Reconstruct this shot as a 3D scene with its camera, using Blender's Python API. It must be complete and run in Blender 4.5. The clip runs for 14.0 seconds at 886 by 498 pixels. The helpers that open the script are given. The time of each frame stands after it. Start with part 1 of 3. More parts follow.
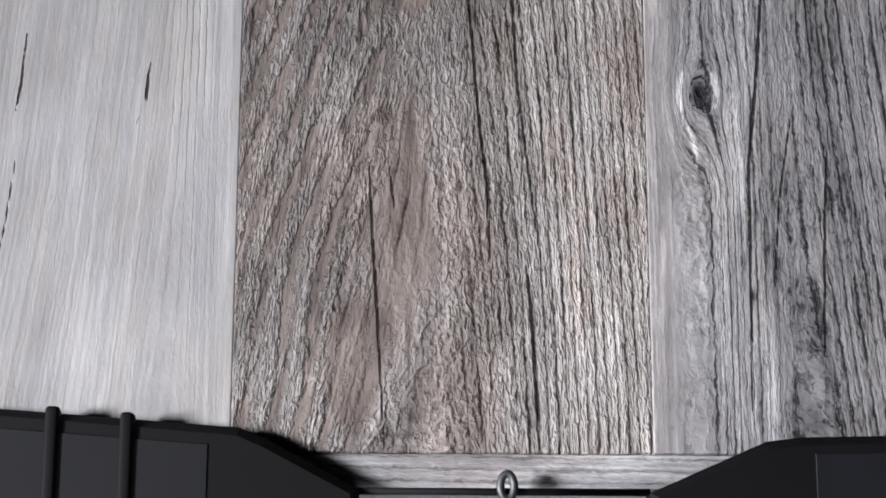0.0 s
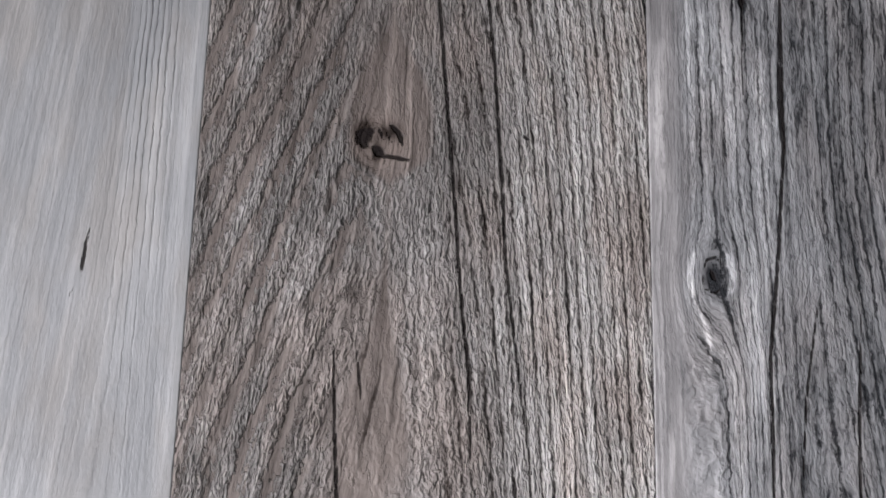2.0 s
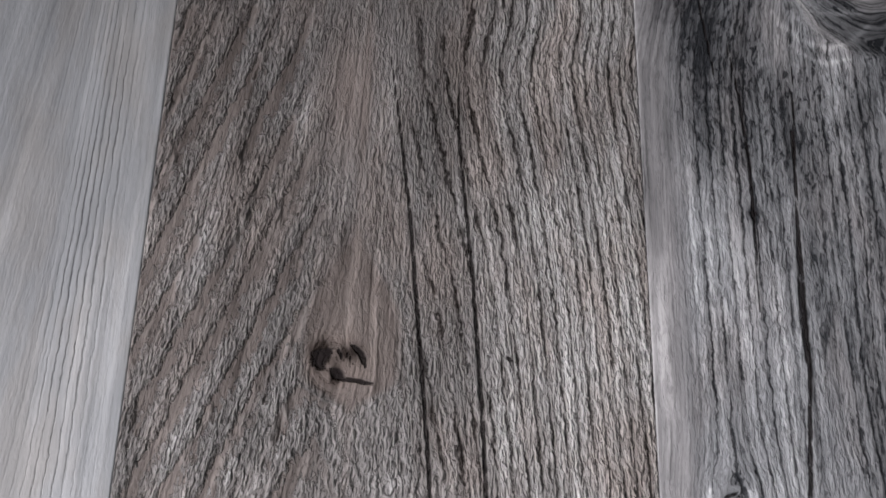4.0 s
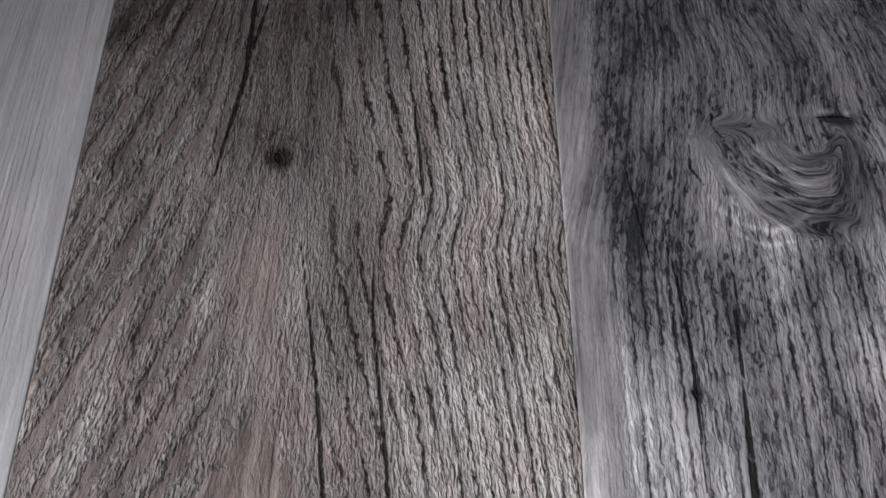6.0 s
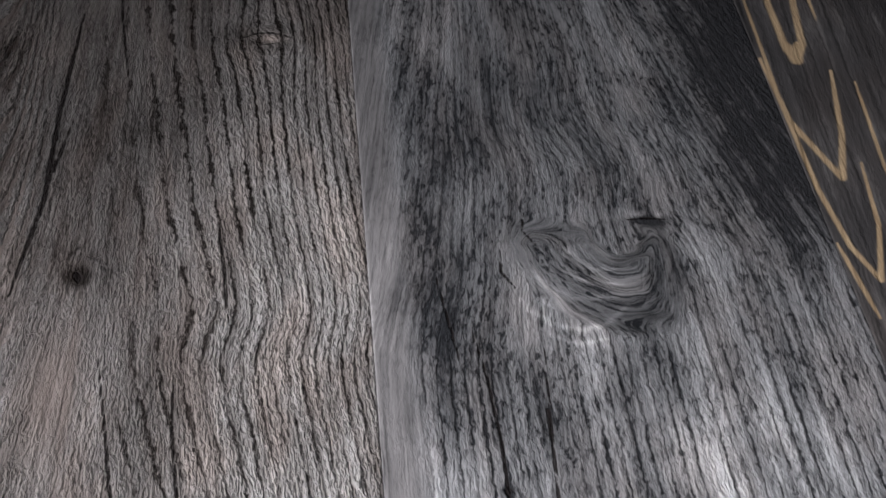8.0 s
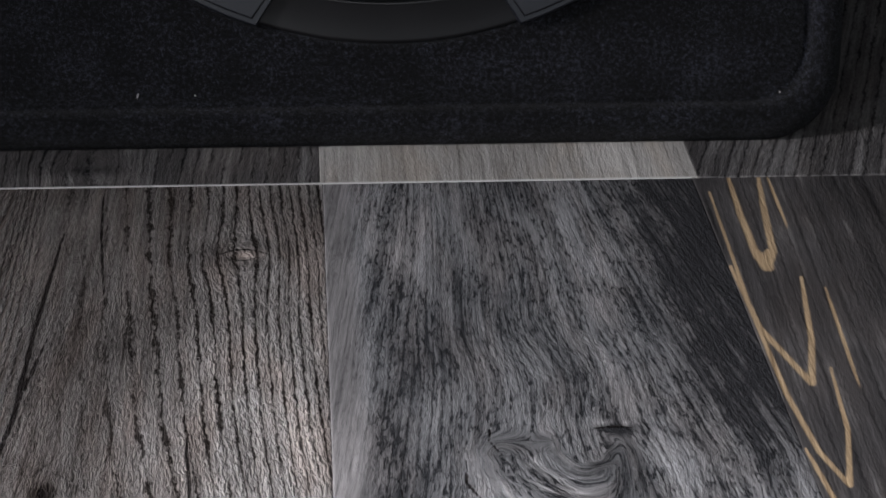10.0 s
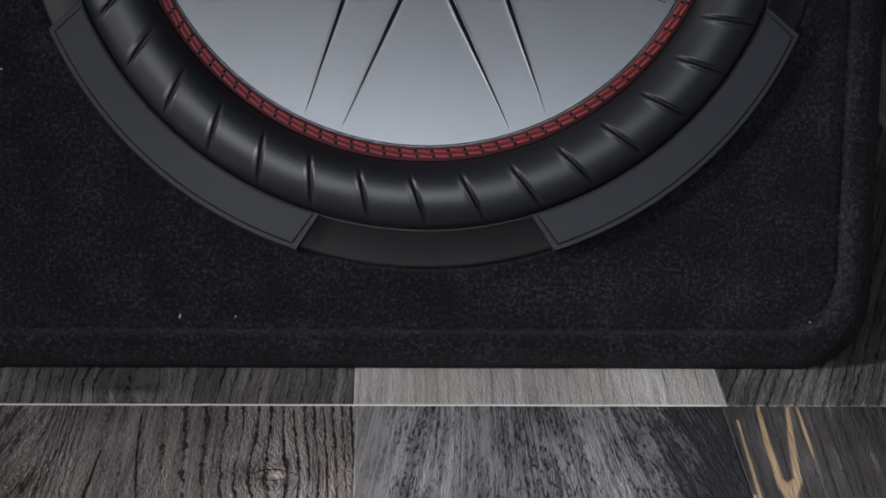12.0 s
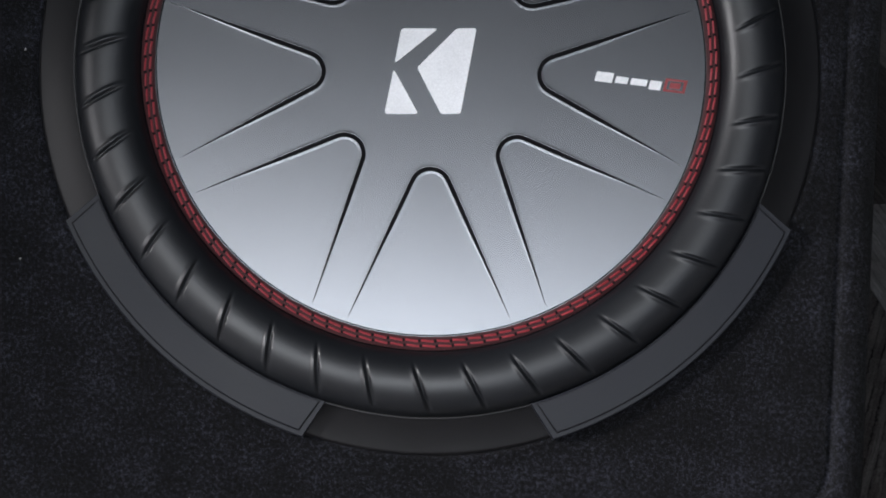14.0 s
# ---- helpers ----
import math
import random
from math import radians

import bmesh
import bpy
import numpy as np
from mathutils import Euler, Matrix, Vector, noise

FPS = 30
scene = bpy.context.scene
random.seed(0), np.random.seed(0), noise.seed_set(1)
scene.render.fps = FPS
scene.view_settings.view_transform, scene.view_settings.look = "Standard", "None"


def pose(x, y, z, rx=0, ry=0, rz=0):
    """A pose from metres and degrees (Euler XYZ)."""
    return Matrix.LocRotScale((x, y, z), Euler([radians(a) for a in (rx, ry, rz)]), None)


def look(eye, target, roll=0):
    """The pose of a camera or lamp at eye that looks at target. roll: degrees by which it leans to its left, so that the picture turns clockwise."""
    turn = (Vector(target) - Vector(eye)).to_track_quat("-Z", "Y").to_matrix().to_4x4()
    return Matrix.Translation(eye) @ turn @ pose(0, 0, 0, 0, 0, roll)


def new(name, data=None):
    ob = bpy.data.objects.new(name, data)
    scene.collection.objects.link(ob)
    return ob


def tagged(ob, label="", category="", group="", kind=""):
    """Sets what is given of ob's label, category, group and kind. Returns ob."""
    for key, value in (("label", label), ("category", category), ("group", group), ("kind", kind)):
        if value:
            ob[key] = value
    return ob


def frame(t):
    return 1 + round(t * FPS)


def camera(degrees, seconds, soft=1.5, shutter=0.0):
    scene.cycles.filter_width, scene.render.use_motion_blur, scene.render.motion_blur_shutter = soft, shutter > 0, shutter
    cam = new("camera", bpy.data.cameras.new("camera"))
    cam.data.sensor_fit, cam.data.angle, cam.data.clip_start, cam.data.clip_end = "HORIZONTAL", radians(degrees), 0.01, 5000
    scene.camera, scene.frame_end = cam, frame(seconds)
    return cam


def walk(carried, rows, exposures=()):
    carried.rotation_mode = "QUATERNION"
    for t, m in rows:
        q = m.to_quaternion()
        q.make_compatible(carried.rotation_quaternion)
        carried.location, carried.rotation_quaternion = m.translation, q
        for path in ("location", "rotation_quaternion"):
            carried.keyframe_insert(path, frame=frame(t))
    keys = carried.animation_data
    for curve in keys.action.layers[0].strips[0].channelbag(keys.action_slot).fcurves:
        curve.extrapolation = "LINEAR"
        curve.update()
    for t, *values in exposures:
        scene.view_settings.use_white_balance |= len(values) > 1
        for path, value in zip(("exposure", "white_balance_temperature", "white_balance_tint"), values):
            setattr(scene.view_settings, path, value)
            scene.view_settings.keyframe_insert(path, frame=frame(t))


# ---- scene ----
cam = camera(27.0, 14.0, 1.85)
PATH = [
    (0, (0.0555, 0.0420, 0.5910), (0.0761, 0.2741, -0.3815), 5.38),
    (0.5, (0.0590, 0.0403, 0.5719), (0.0749, 0.3042, -0.3926), 4.14),
    (1, (0.0610, 0.0419, 0.5512), (0.0761, 0.3359, -0.4045), 3.91),
    (1.5, (0.0626, 0.0397, 0.5290), (0.0790, 0.3736, -0.4134), 4.09),
    (2, (0.0671, 0.0369, 0.5052), (0.0802, 0.4158, -0.4201), 3.58),
    (2.5, (0.0647, 0.0351, 0.4792), (0.0866, 0.4614, -0.4252), 4.66),
    (3, (0.0668, 0.0344, 0.4554), (0.0887, 0.5067, -0.4258), 4.34),
    (3.5, (0.0714, 0.0324, 0.4323), (0.0877, 0.5537, -0.4209), 3.48),
    (4, (0.0750, 0.0295, 0.4101), (0.0862, 0.6013, -0.4102), 2.72),
    (4.2, (0.0763, 0.0278, 0.4016), (0.0853, 0.6202, -0.4040), 2.45),
    (6.3, (0.0950, 0.0137, 0.3307), (0.1259, 0.7627, -0.3311), 2.50),
    (6.5, (0.0974, 0.0131, 0.3266), (0.1359, 0.7694, -0.3265), 2.58),
    (7, (0.1025, 0.0125, 0.3174), (0.1624, 0.7844, -0.3156), 3.06),
    (7.5, (0.1060, 0.0115, 0.3127), (0.1871, 0.7961, -0.3020), 3.39),
    (7.7, (0.1086, 0.0104, 0.3110), (0.1941, 0.8013, -0.2950), 3.25),
    (9.8, (0.1275, 0.0048, 0.3112), (0.2066, 0.8639, -0.1944), 1.56),
    (10, (0.1305, 0.0040, 0.3123), (0.2030, 0.8699, -0.1828), 1.30),
    (10.5, (0.1364, 0.0021, 0.3148), (0.1945, 0.8838, -0.1534), 0.99),
    (11, (0.1404, -0.0003, 0.3168), (0.1867, 0.8957, -0.1247), 0.96),
    (11.5, (0.1455, -0.0044, 0.3204), (0.1800, 0.9036, -0.0971), 0.87),
    (12, (0.1465, -0.0067, 0.3231), (0.1777, 0.9119, -0.0707), 1.03),
    (12.5, (0.1475, -0.0130, 0.3245), (0.1763, 0.9169, -0.0420), 1.15),
    (13, (0.1481, -0.0183, 0.3283), (0.1757, 0.9205, -0.0152), 1.16),
    (13.5, (0.1491, -0.0178, 0.3423), (0.1739, 0.9232, 0.0047), 1.16),
    (14, (0.1493, -0.0171, 0.3576), (0.1733, 0.9248, 0.0226), 1.23),
]
walk(cam, [(t, look(eye, target, roll)) for t, eye, target, roll in PATH],
     exposures=[(0, 0.35), (1.2, 0.2), (3, 0.08), (6.5, 0.36), (8.5, 0.5), (10, 0.72), (11, 1.1), (12, 1.25), (13, 1.5), (14, 1.6)])

# ---- light ----
world = bpy.data.worlds.new("world")
scene.world = world
world.use_nodes = True
wn = world.node_tree
sky = wn.nodes.new("ShaderNodeTexSky")
sky.sky_type, sky.sun_disc = "NISHITA", False
sky.sun_elevation, sky.sun_rotation = radians(35), radians(200)
wn.nodes["Background"].inputs["Strength"].default_value = 0.1
wn.links.new(sky.outputs[0], wn.nodes["Background"].inputs["Color"])


def area(name, eye, target, sx, sy, watts, colour=(1, 1, 1), spread=180):
    d = bpy.data.lights.new(name, "AREA")
    d.shape, d.size, d.size_y, d.energy, d.color = "RECTANGLE", sx, sy, watts, colour
    d.spread = radians(spread)
    ob = new(name, d)
    ob.matrix_world = look(eye, target)
    return ob


# added, unseen lamps: window stand-in behind the camera, narrow-beam one beside the planks
area("window_stand_in", (0.0, -0.66, 0.75), (0.1, 0.6, 0.05), 1.0, 0.50, 3.4, (0.89, 0.945, 1.0))
area("unseen_side_lamp", (-0.95, 0.10, 0.60), (0.25, 0.09, 0.0), 0.22, 0.22, 4.2, (0.985, 0.965, 1.0), 57)


# ---- materials ----
def material(name):
    m = bpy.data.materials.new(name)
    m.use_nodes = True
    nt = m.node_tree
    return m, nt, nt.nodes["Principled BSDF"]


def node(nt, kind, **inputs):
    n = nt.nodes.new(kind)
    for k, v in inputs.items():
        n.inputs[k.replace("_", " ")].default_value = v
    return n


def maths(nt, op, a, b=None):
    n = nt.nodes.new("ShaderNodeMath")
    n.operation = op
    for i, v in enumerate((a, b)):
        if v is None:
            continue
        if isinstance(v, (int, float)):
            n.inputs[i].default_value = v
        else:
            nt.links.new(v, n.inputs[i])
    return n.outputs[0]


def ramp(nt, fac, stops):
    n = nt.nodes.new("ShaderNodeValToRGB")
    els = n.color_ramp.elements
    while len(els) < len(stops):
        els.new(0.5)
    for e, (p, c) in zip(els, stops):
        e.position, e.color = p, (*c, 1)
    nt.links.new(fac, n.inputs[0])
    return n.outputs[0]


def mix(nt, fac, a, b, kind="MIX"):
    n = nt.nodes.new("ShaderNodeMix")
    n.data_type, n.blend_type = "RGBA", kind
    for slot, v in ((0, fac), (6, a), (7, b)):
        if isinstance(v, (int, float)):
            n.inputs[slot].default_value = v
        elif isinstance(v, tuple):
            n.inputs[slot].default_value = (*v, 1)
        else:
            nt.links.new(v, n.inputs[slot])
    return n.outputs[2]


def vec(nt, x, y, z):
    n = nt.nodes.new("ShaderNodeCombineXYZ")
    for i, v in enumerate((x, y, z)):
        if isinstance(v, (int, float)):
            n.inputs[i].default_value = v
        else:
            nt.links.new(v, n.inputs[i])
    return n.outputs[0]


def noise_of(nt, v, scale=1.0, detail=3.0, rough=0.55, distortion=0.0):
    n = node(nt, "ShaderNodeTexNoise", Scale=scale, Detail=detail, Roughness=rough, Distortion=distortion)
    nt.links.new(v, n.inputs["Vector"])
    return n.outputs["Fac"]


def bumped(nt, bsdf, height, strength, distance):
    b = node(nt, "ShaderNodeBump", Strength=strength, Distance=distance)
    nt.links.new(height, b.inputs["Height"])
    nt.links.new(b.outputs[0], bsdf.inputs["Normal"])


def sharpen(nt, v, lo, hi):
    k = nt.nodes.new("ShaderNodeMapRange")
    k.interpolation_type = "SMOOTHSTEP"
    k.inputs[1].default_value, k.inputs[2].default_value = lo, hi
    nt.links.new(v, k.inputs[0])
    return k.outputs[0]


def read(nt, name):
    a = nt.nodes.new("ShaderNodeAttribute")
    a.attribute_name = name
    return a.outputs["Fac"]


def wood(name, dark, mid, light, warm, grain=1.0, relief=1.0, rough=0.5, spec=0.30, lines=1.0):
    """Printed and embossed wood-look vinyl. Mesh attributes carry the print's layout: phase (growth rings, in cycles),
    fibre (metres across the fibres), tone (0 light to 1 dark), flake (torn surface), groove (open rings), band (wide
    rings with a smooth hollow half), speck (dark flecks), brown (bare warm wood), crack and tan (half widths from a line)."""
    m, nt, bsdf = material(name)
    co = nt.nodes.new("ShaderNodeTexCoord")
    sep = nt.nodes.new("ShaderNodeSeparateXYZ")
    nt.links.new(co.outputs["Object"], sep.inputs[0])
    x, y = sep.outputs[0], sep.outputs[1]

    def mul(a, b):
        return maths(nt, "MULTIPLY", a, b)

    def add(a, *more):
        for b in more:
            a = maths(nt, "ADD", a, b)
        return a

    def less(a, b):
        return maths(nt, "SUBTRACT", a, b)

    def mid0(a):
        return less(a, 0.5)

    phase, fibre, tone, flake, groove, crack, band, speck, brown = (read(nt, n) for n in ("phase", "fibre", "tone", "flake", "groove", "crack", "band", "speck", "brown"))
    wob = mid0(noise_of(nt, vec(nt, mul(x, 160), mul(y, 90), 3.1), 1, 3, 0.6))
    wob2 = mid0(noise_of(nt, vec(nt, mul(x, 700), mul(y, 330), 4.7), 1, 3, 0.7))
    ph = add(phase, mul(wob, 0.42), mul(wob2, 0.55))
    fx = add(fibre, mul(wob, 0.0014), mul(wob2, 0.0005))
    # open growth rings: narrow dark valleys with ragged lips, broken along their length
    saw = maths(nt, "FRACT", ph)
    tri = mul(maths(nt, "ABSOLUTE", mid0(saw)), 2.0)
    broken = noise_of(nt, vec(nt, mul(ph, 0.9), mul(y, 60), 1.3), 1, 4, 0.65)
    valley = mul(sharpen(nt, add(tri, mul(mid0(broken), 1.1)), 0.78, 1.0), groove)
    hump = mul(less(1.0, mul(mul(tri, tri), tri)), groove)
    # torn fibres: short slivers with sharp edges, on the rough halves alone
    torn = sharpen(nt, noise_of(nt, vec(nt, mul(fx, 1600), mul(y, 340), 2.0), 1, 2, 0.5, 0.5), 0.36, 0.64)
    torn2 = sharpen(nt, noise_of(nt, vec(nt, mul(fx, 850), mul(y, 190), 6.0), 1, 2, 0.55, 0.4), 0.38, 0.64)
    hollow = mul(mul(sharpen(nt, add(saw, mul(wob2, 0.3), mul(mid0(torn), 0.16), mul(mid0(torn2), 0.14)), 0.50, 0.58), sharpen(nt, saw, 0.99, 0.88)), band)
    hollow = mul(hollow, sharpen(nt, noise_of(nt, vec(nt, mul(fx, 75), mul(y, 26), 31.0), 1, 3, 0.6), 0.34, 0.50))
    patchy = sharpen(nt, noise_of(nt, vec(nt, mul(fx, 120), mul(y, 40), 8.0), 1, 3, 0.6), 0.28, 0.55)
    fl = mul(mul(flake, less(1.0, mul(hollow, 0.85))), add(0.5, mul(patchy, 0.5)))
    hair = sharpen(nt, noise_of(nt, vec(nt, mul(fx, 1300), mul(y, 26), 0.0), 1, 4, 0.7), 0.33, 0.67)
    stripe = sharpen(nt, noise_of(nt, vec(nt, mul(fx, 520), mul(y, 6), 15.0), 1, 2, 0.5), 0.36, 0.64)
    streak = sharpen(nt, noise_of(nt, vec(nt, mul(fx, 190), mul(y, 10), 7.0), 1, 4, 0.65), 0.33, 0.67)
    broad = noise_of(nt, vec(nt, mul(x, 38), mul(y, 15), 5.0), 1, 4, 0.6)
    fleck = sharpen(nt, noise_of(nt, vec(nt, mul(fx, 760), mul(y, 170), 17.0), 1, 4, 0.7, 0.7), 0.50, 0.60)
    cluster = sharpen(nt, noise_of(nt, vec(nt, mul(fx, 95), mul(y, 32), 21.0), 1, 3, 0.6, 0.5), 0.36, 0.60)
    fleck = mul(mul(fleck, speck), add(0.25, mul(cluster, 0.75)))
    c = mul(mid0(hair), 0.13 * grain)
    c = add(c, mul(mid0(stripe), 0.12 * lines), mul(mid0(streak), 0.20 * grain))
    c = add(c, mul(mul(mid0(torn), fl), 0.16), mul(mul(mid0(torn2), fl), 0.10))
    c = add(c, mul(mid0(broad), 0.75), mul(hump, 0.12), mul(mid0(tone), -1.4), 0.50)
    hairline = sharpen(nt, noise_of(nt, vec(nt, mul(fx, 820), mul(y, 13), 27.0), 1, 2, 0.5), 0.60, 0.67)
    c = add(c, mul(mul(mid0(cluster), speck), -0.10))
    c = less(c, mul(hollow, 0.16))
    c = less(c, mul(hairline, add(0.10, mul(brown, 0.18))))
    c = less(c, mul(fleck, 0.34))
    c = less(c, mul(valley, 0.50))
    col = ramp(nt, c, [(0.0, dark), (0.22, tuple(0.6 * p + 0.4 * q for p, q in zip(dark, mid))), (0.55, mid), (0.95, light)])
    tint = sharpen(nt, noise_of(nt, vec(nt, mul(fx, 60), mul(y, 17), 13.0), 1, 4, 0.6), 0.40, 0.66)
    tint = maths(nt, "MAXIMUM", mul(tint, 0.6), maths(nt, "MAXIMUM", mul(hollow, 0.7), add(brown, mul(wob2, 0.3))))
    col = mix(nt, tint, col, mix(nt, 1.0, col, warm, "MULTIPLY"))
    gap = sharpen(nt, add(crack, mul(wob2, 1.3)), 1.05, 0.55)
    col = mix(nt, mul(gap, 0.93), col, (0.012, 0.010, 0.010))
    tan = read(nt, "tan")
    tanned = sharpen(nt, add(tan, mul(wob2, 0.7)), 1.8, 0.7)
    col = mix(nt, mul(tanned, 0.9), col, mix(nt, hair, (0.24, 0.165, 0.095), (0.42, 0.31, 0.19)))
    nt.links.new(col, bsdf.inputs["Base Color"])
    h = add(mul(mul(torn, fl), 0.60), mul(mul(torn2, fl), 0.62), mul(hair, 0.05), mul(stripe, 0.14 * lines), mul(streak, 0.10))
    h = add(h, mul(hump, 0.27), mul(mul(broken, groove), 0.10))
    h = less(h, mul(valley, 0.55))
    h = less(h, mul(hollow, 1.3))
    h = less(h, mul(fleck, 0.25))
    h = less(h, mul(gap, 1.4))
    nt.links.new(less(rough + 0.08, mul(h, 0.10)), bsdf.inputs["Roughness"])
    shut = less(1.0, maths(nt, "MAXIMUM", gap, mul(valley, 0.8)))
    nt.links.new(mul(mul(shut, sharpen(nt, c, -0.1, 0.5)), spec), bsdf.inputs["Specular IOR Level"])
    bumped(nt, bsdf, h, 1.0, 0.00062 * relief)
    return m


def carpet_material():
    m, nt, bsdf = material("black_carpet")
    co = nt.nodes.new("ShaderNodeTexCoord").outputs["Object"]
    a = noise_of(nt, co, 650, 4, 0.75)
    b = noise_of(nt, co, 45, 3, 0.6)
    c = noise_of(nt, co, 2600, 2, 0.7)
    f = maths(nt, "ADD", maths(nt, "MULTIPLY", a, 0.5), maths(nt, "ADD", maths(nt, "MULTIPLY", b, 0.15), maths(nt, "MULTIPLY", c, 0.35)))
    nt.links.new(ramp(nt, f, [(0.43, (0.0007, 0.0007, 0.0009)), (0.53, (0.0044, 0.0044, 0.0058)), (0.63, (0.050, 0.053, 0.072))]), bsdf.inputs["Base Color"])
    bsdf.inputs["Roughness"].default_value = 0.95
    bsdf.inputs["Specular IOR Level"].default_value = 0.15
    bsdf.inputs["Sheen Weight"].default_value = 0.03
    bsdf.inputs["Sheen Roughness"].default_value = 0.5
    bumped(nt, bsdf, f, 0.9, 0.0016)
    return m


def plain(name, colour, rough, spec=0.5, metal=0.0, grain=0.04, scale=1200, bump=0.15, wear=0.15):
    m, nt, bsdf = material(name)
    co = nt.nodes.new("ShaderNodeTexCoord").outputs["Object"]
    a = noise_of(nt, co, scale, 3, 0.6)
    b = noise_of(nt, co, 30, 3, 0.6)
    f = maths(nt, "ADD", maths(nt, "MULTIPLY", a, 0.5), maths(nt, "MULTIPLY", b, 0.5))
    lo, hi = tuple(c * (1 - 4 * grain) for c in colour), tuple(c * (1 + 4 * grain) for c in colour)
    nt.links.new(ramp(nt, f, [(0.3, lo), (0.7, hi)]), bsdf.inputs["Base Color"])
    nt.links.new(maths(nt, "ADD", maths(nt, "MULTIPLY", b, wear), rough - wear / 2), bsdf.inputs["Roughness"])
    bsdf.inputs["Metallic"].default_value = metal
    bsdf.inputs["Specular IOR Level"].default_value = spec
    bumped(nt, bsdf, a, bump, 0.0002)
    return m


CARPET = carpet_material()
CONE = plain("grey_cone", (0.165, 0.170, 0.181), 0.25, 0.5, 0.95, 0.006, 2500, 0.05, 0.02)
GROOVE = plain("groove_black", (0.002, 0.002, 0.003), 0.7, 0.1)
RUBBER = plain("black_rubber", (0.0065, 0.0075, 0.0095), 0.42, 0.52, 0.0, 0.06, 900, 0.1)
RING = plain("charcoal_plastic", (0.0082, 0.0094, 0.0135), 0.5, 0.26, 0.0, 0.05, 1800, 0.12)
RING_LOW = plain("black_plastic", (0.006, 0.006, 0.007), 0.5, 0.4)
BAND = plain("red_band", (0.048, 0.017, 0.019), 0.7, 0.2)
THREAD = plain("red_thread", (0.27, 0.018, 0.028), 0.5)
WHITE = plain("white_print", (0.78, 0.79, 0.81), 0.4)
RED = plain("red_print", (0.22, 0.02, 0.025), 0.45)
MOULD = plain("moulded_black", (0.002, 0.002, 0.0026), 0.7, 0.12)
MOULD_FACE = plain("moulded_grey_black", (0.005, 0.0055, 0.0075), 0.65, 0.15)
STEEL = plain("grey_metal", (0.06, 0.065, 0.07), 0.5, 0.5, 0.6)
PALE = plain("pale_grey_surface", (0.42, 0.43, 0.45), 0.7)
WALLPAINT = plain("wall_paint", (0.32, 0.32, 0.33), 0.9, 0.3, 0, 0.02, 60)
EDGE = plain("white_core", (0.5, 0.5, 0.5), 0.8, 0.2)
LINT = plain("lint", (0.55, 0.55, 0.52), 0.9)

W_PALE = wood("vinyl_pale", (0.118, 0.122, 0.130), (0.226, 0.229, 0.237), (0.355, 0.356, 0.366), (1.0, 0.93, 0.86), 0.9, 0.5, 0.42, 0.35, 0.85)
W_BROWN = wood("vinyl_brown", (0.026, 0.023, 0.022), (0.172, 0.161, 0.157), (0.43, 0.415, 0.41), (1.0, 0.86, 0.79), 0.8, 1.75)
W_GREY = wood("vinyl_grey", (0.024, 0.025, 0.028), (0.210, 0.211, 0.220), (0.54, 0.54, 0.555), (1.0, 0.92, 0.88), 1.1, 0.9)
W_DARK = wood("vinyl_dark", (0.013, 0.013, 0.014), (0.048, 0.045, 0.046), (0.17, 0.165, 0.165), (1.0, 0.93, 0.88), 1.2, 0.8)
W_CREAM = wood("vinyl_cream", (0.12, 0.11, 0.105), (0.27, 0.26, 0.25), (0.43, 0.415, 0.40), (1.0, 0.92, 0.83), 1.2, 0.5)


# ---- building helpers ----
def mesh_of(name, bm, mat, smooth=True):
    me = bpy.data.meshes.new(name)
    bm.to_mesh(me)
    bm.free()
    for m in (mat if isinstance(mat, (list, tuple)) else [mat]):
        me.materials.append(m)
    if smooth:
        me.shade_smooth()
    return me


def part(name, bm, mat, parent, label="", smooth=True):
    ob = new(name, mesh_of(name, bm, mat, smooth))
    ob.parent = parent
    if label:
        ob["label"] = label
    return ob


def ring_grid(bm, loops, close_inner=False, close_outer=False):
    """Quads between closed loops of equal length."""
    vs = [[bm.verts.new(p) for p in lp] for lp in loops]
    n = len(vs[0])
    for a, b in zip(vs, vs[1:]):
        for i in range(n):
            j = (i + 1) % n
            bm.faces.new((a[i], a[j], b[j], b[i]))
    if close_inner:
        bm.faces.new(vs[0][::-1])
    if close_outer:
        bm.faces.new(vs[-1])
    return vs


def box_into(bm, x0, x1, y0, y1, z0, z1, bevel=0.0):
    r = bmesh.ops.create_cube(bm, size=1.0)
    bmesh.ops.transform(bm, verts=r["verts"], matrix=Matrix.LocRotScale(((x0 + x1) / 2, (y0 + y1) / 2, (z0 + z1) / 2), None, (x1 - x0, y1 - y0, z1 - z0)))
    if bevel:
        es = list({e for v in r["verts"] for e in v.link_edges})
        bmesh.ops.bevel(bm, geom=es, offset=bevel, segments=2, affect="EDGES", profile=0.5)


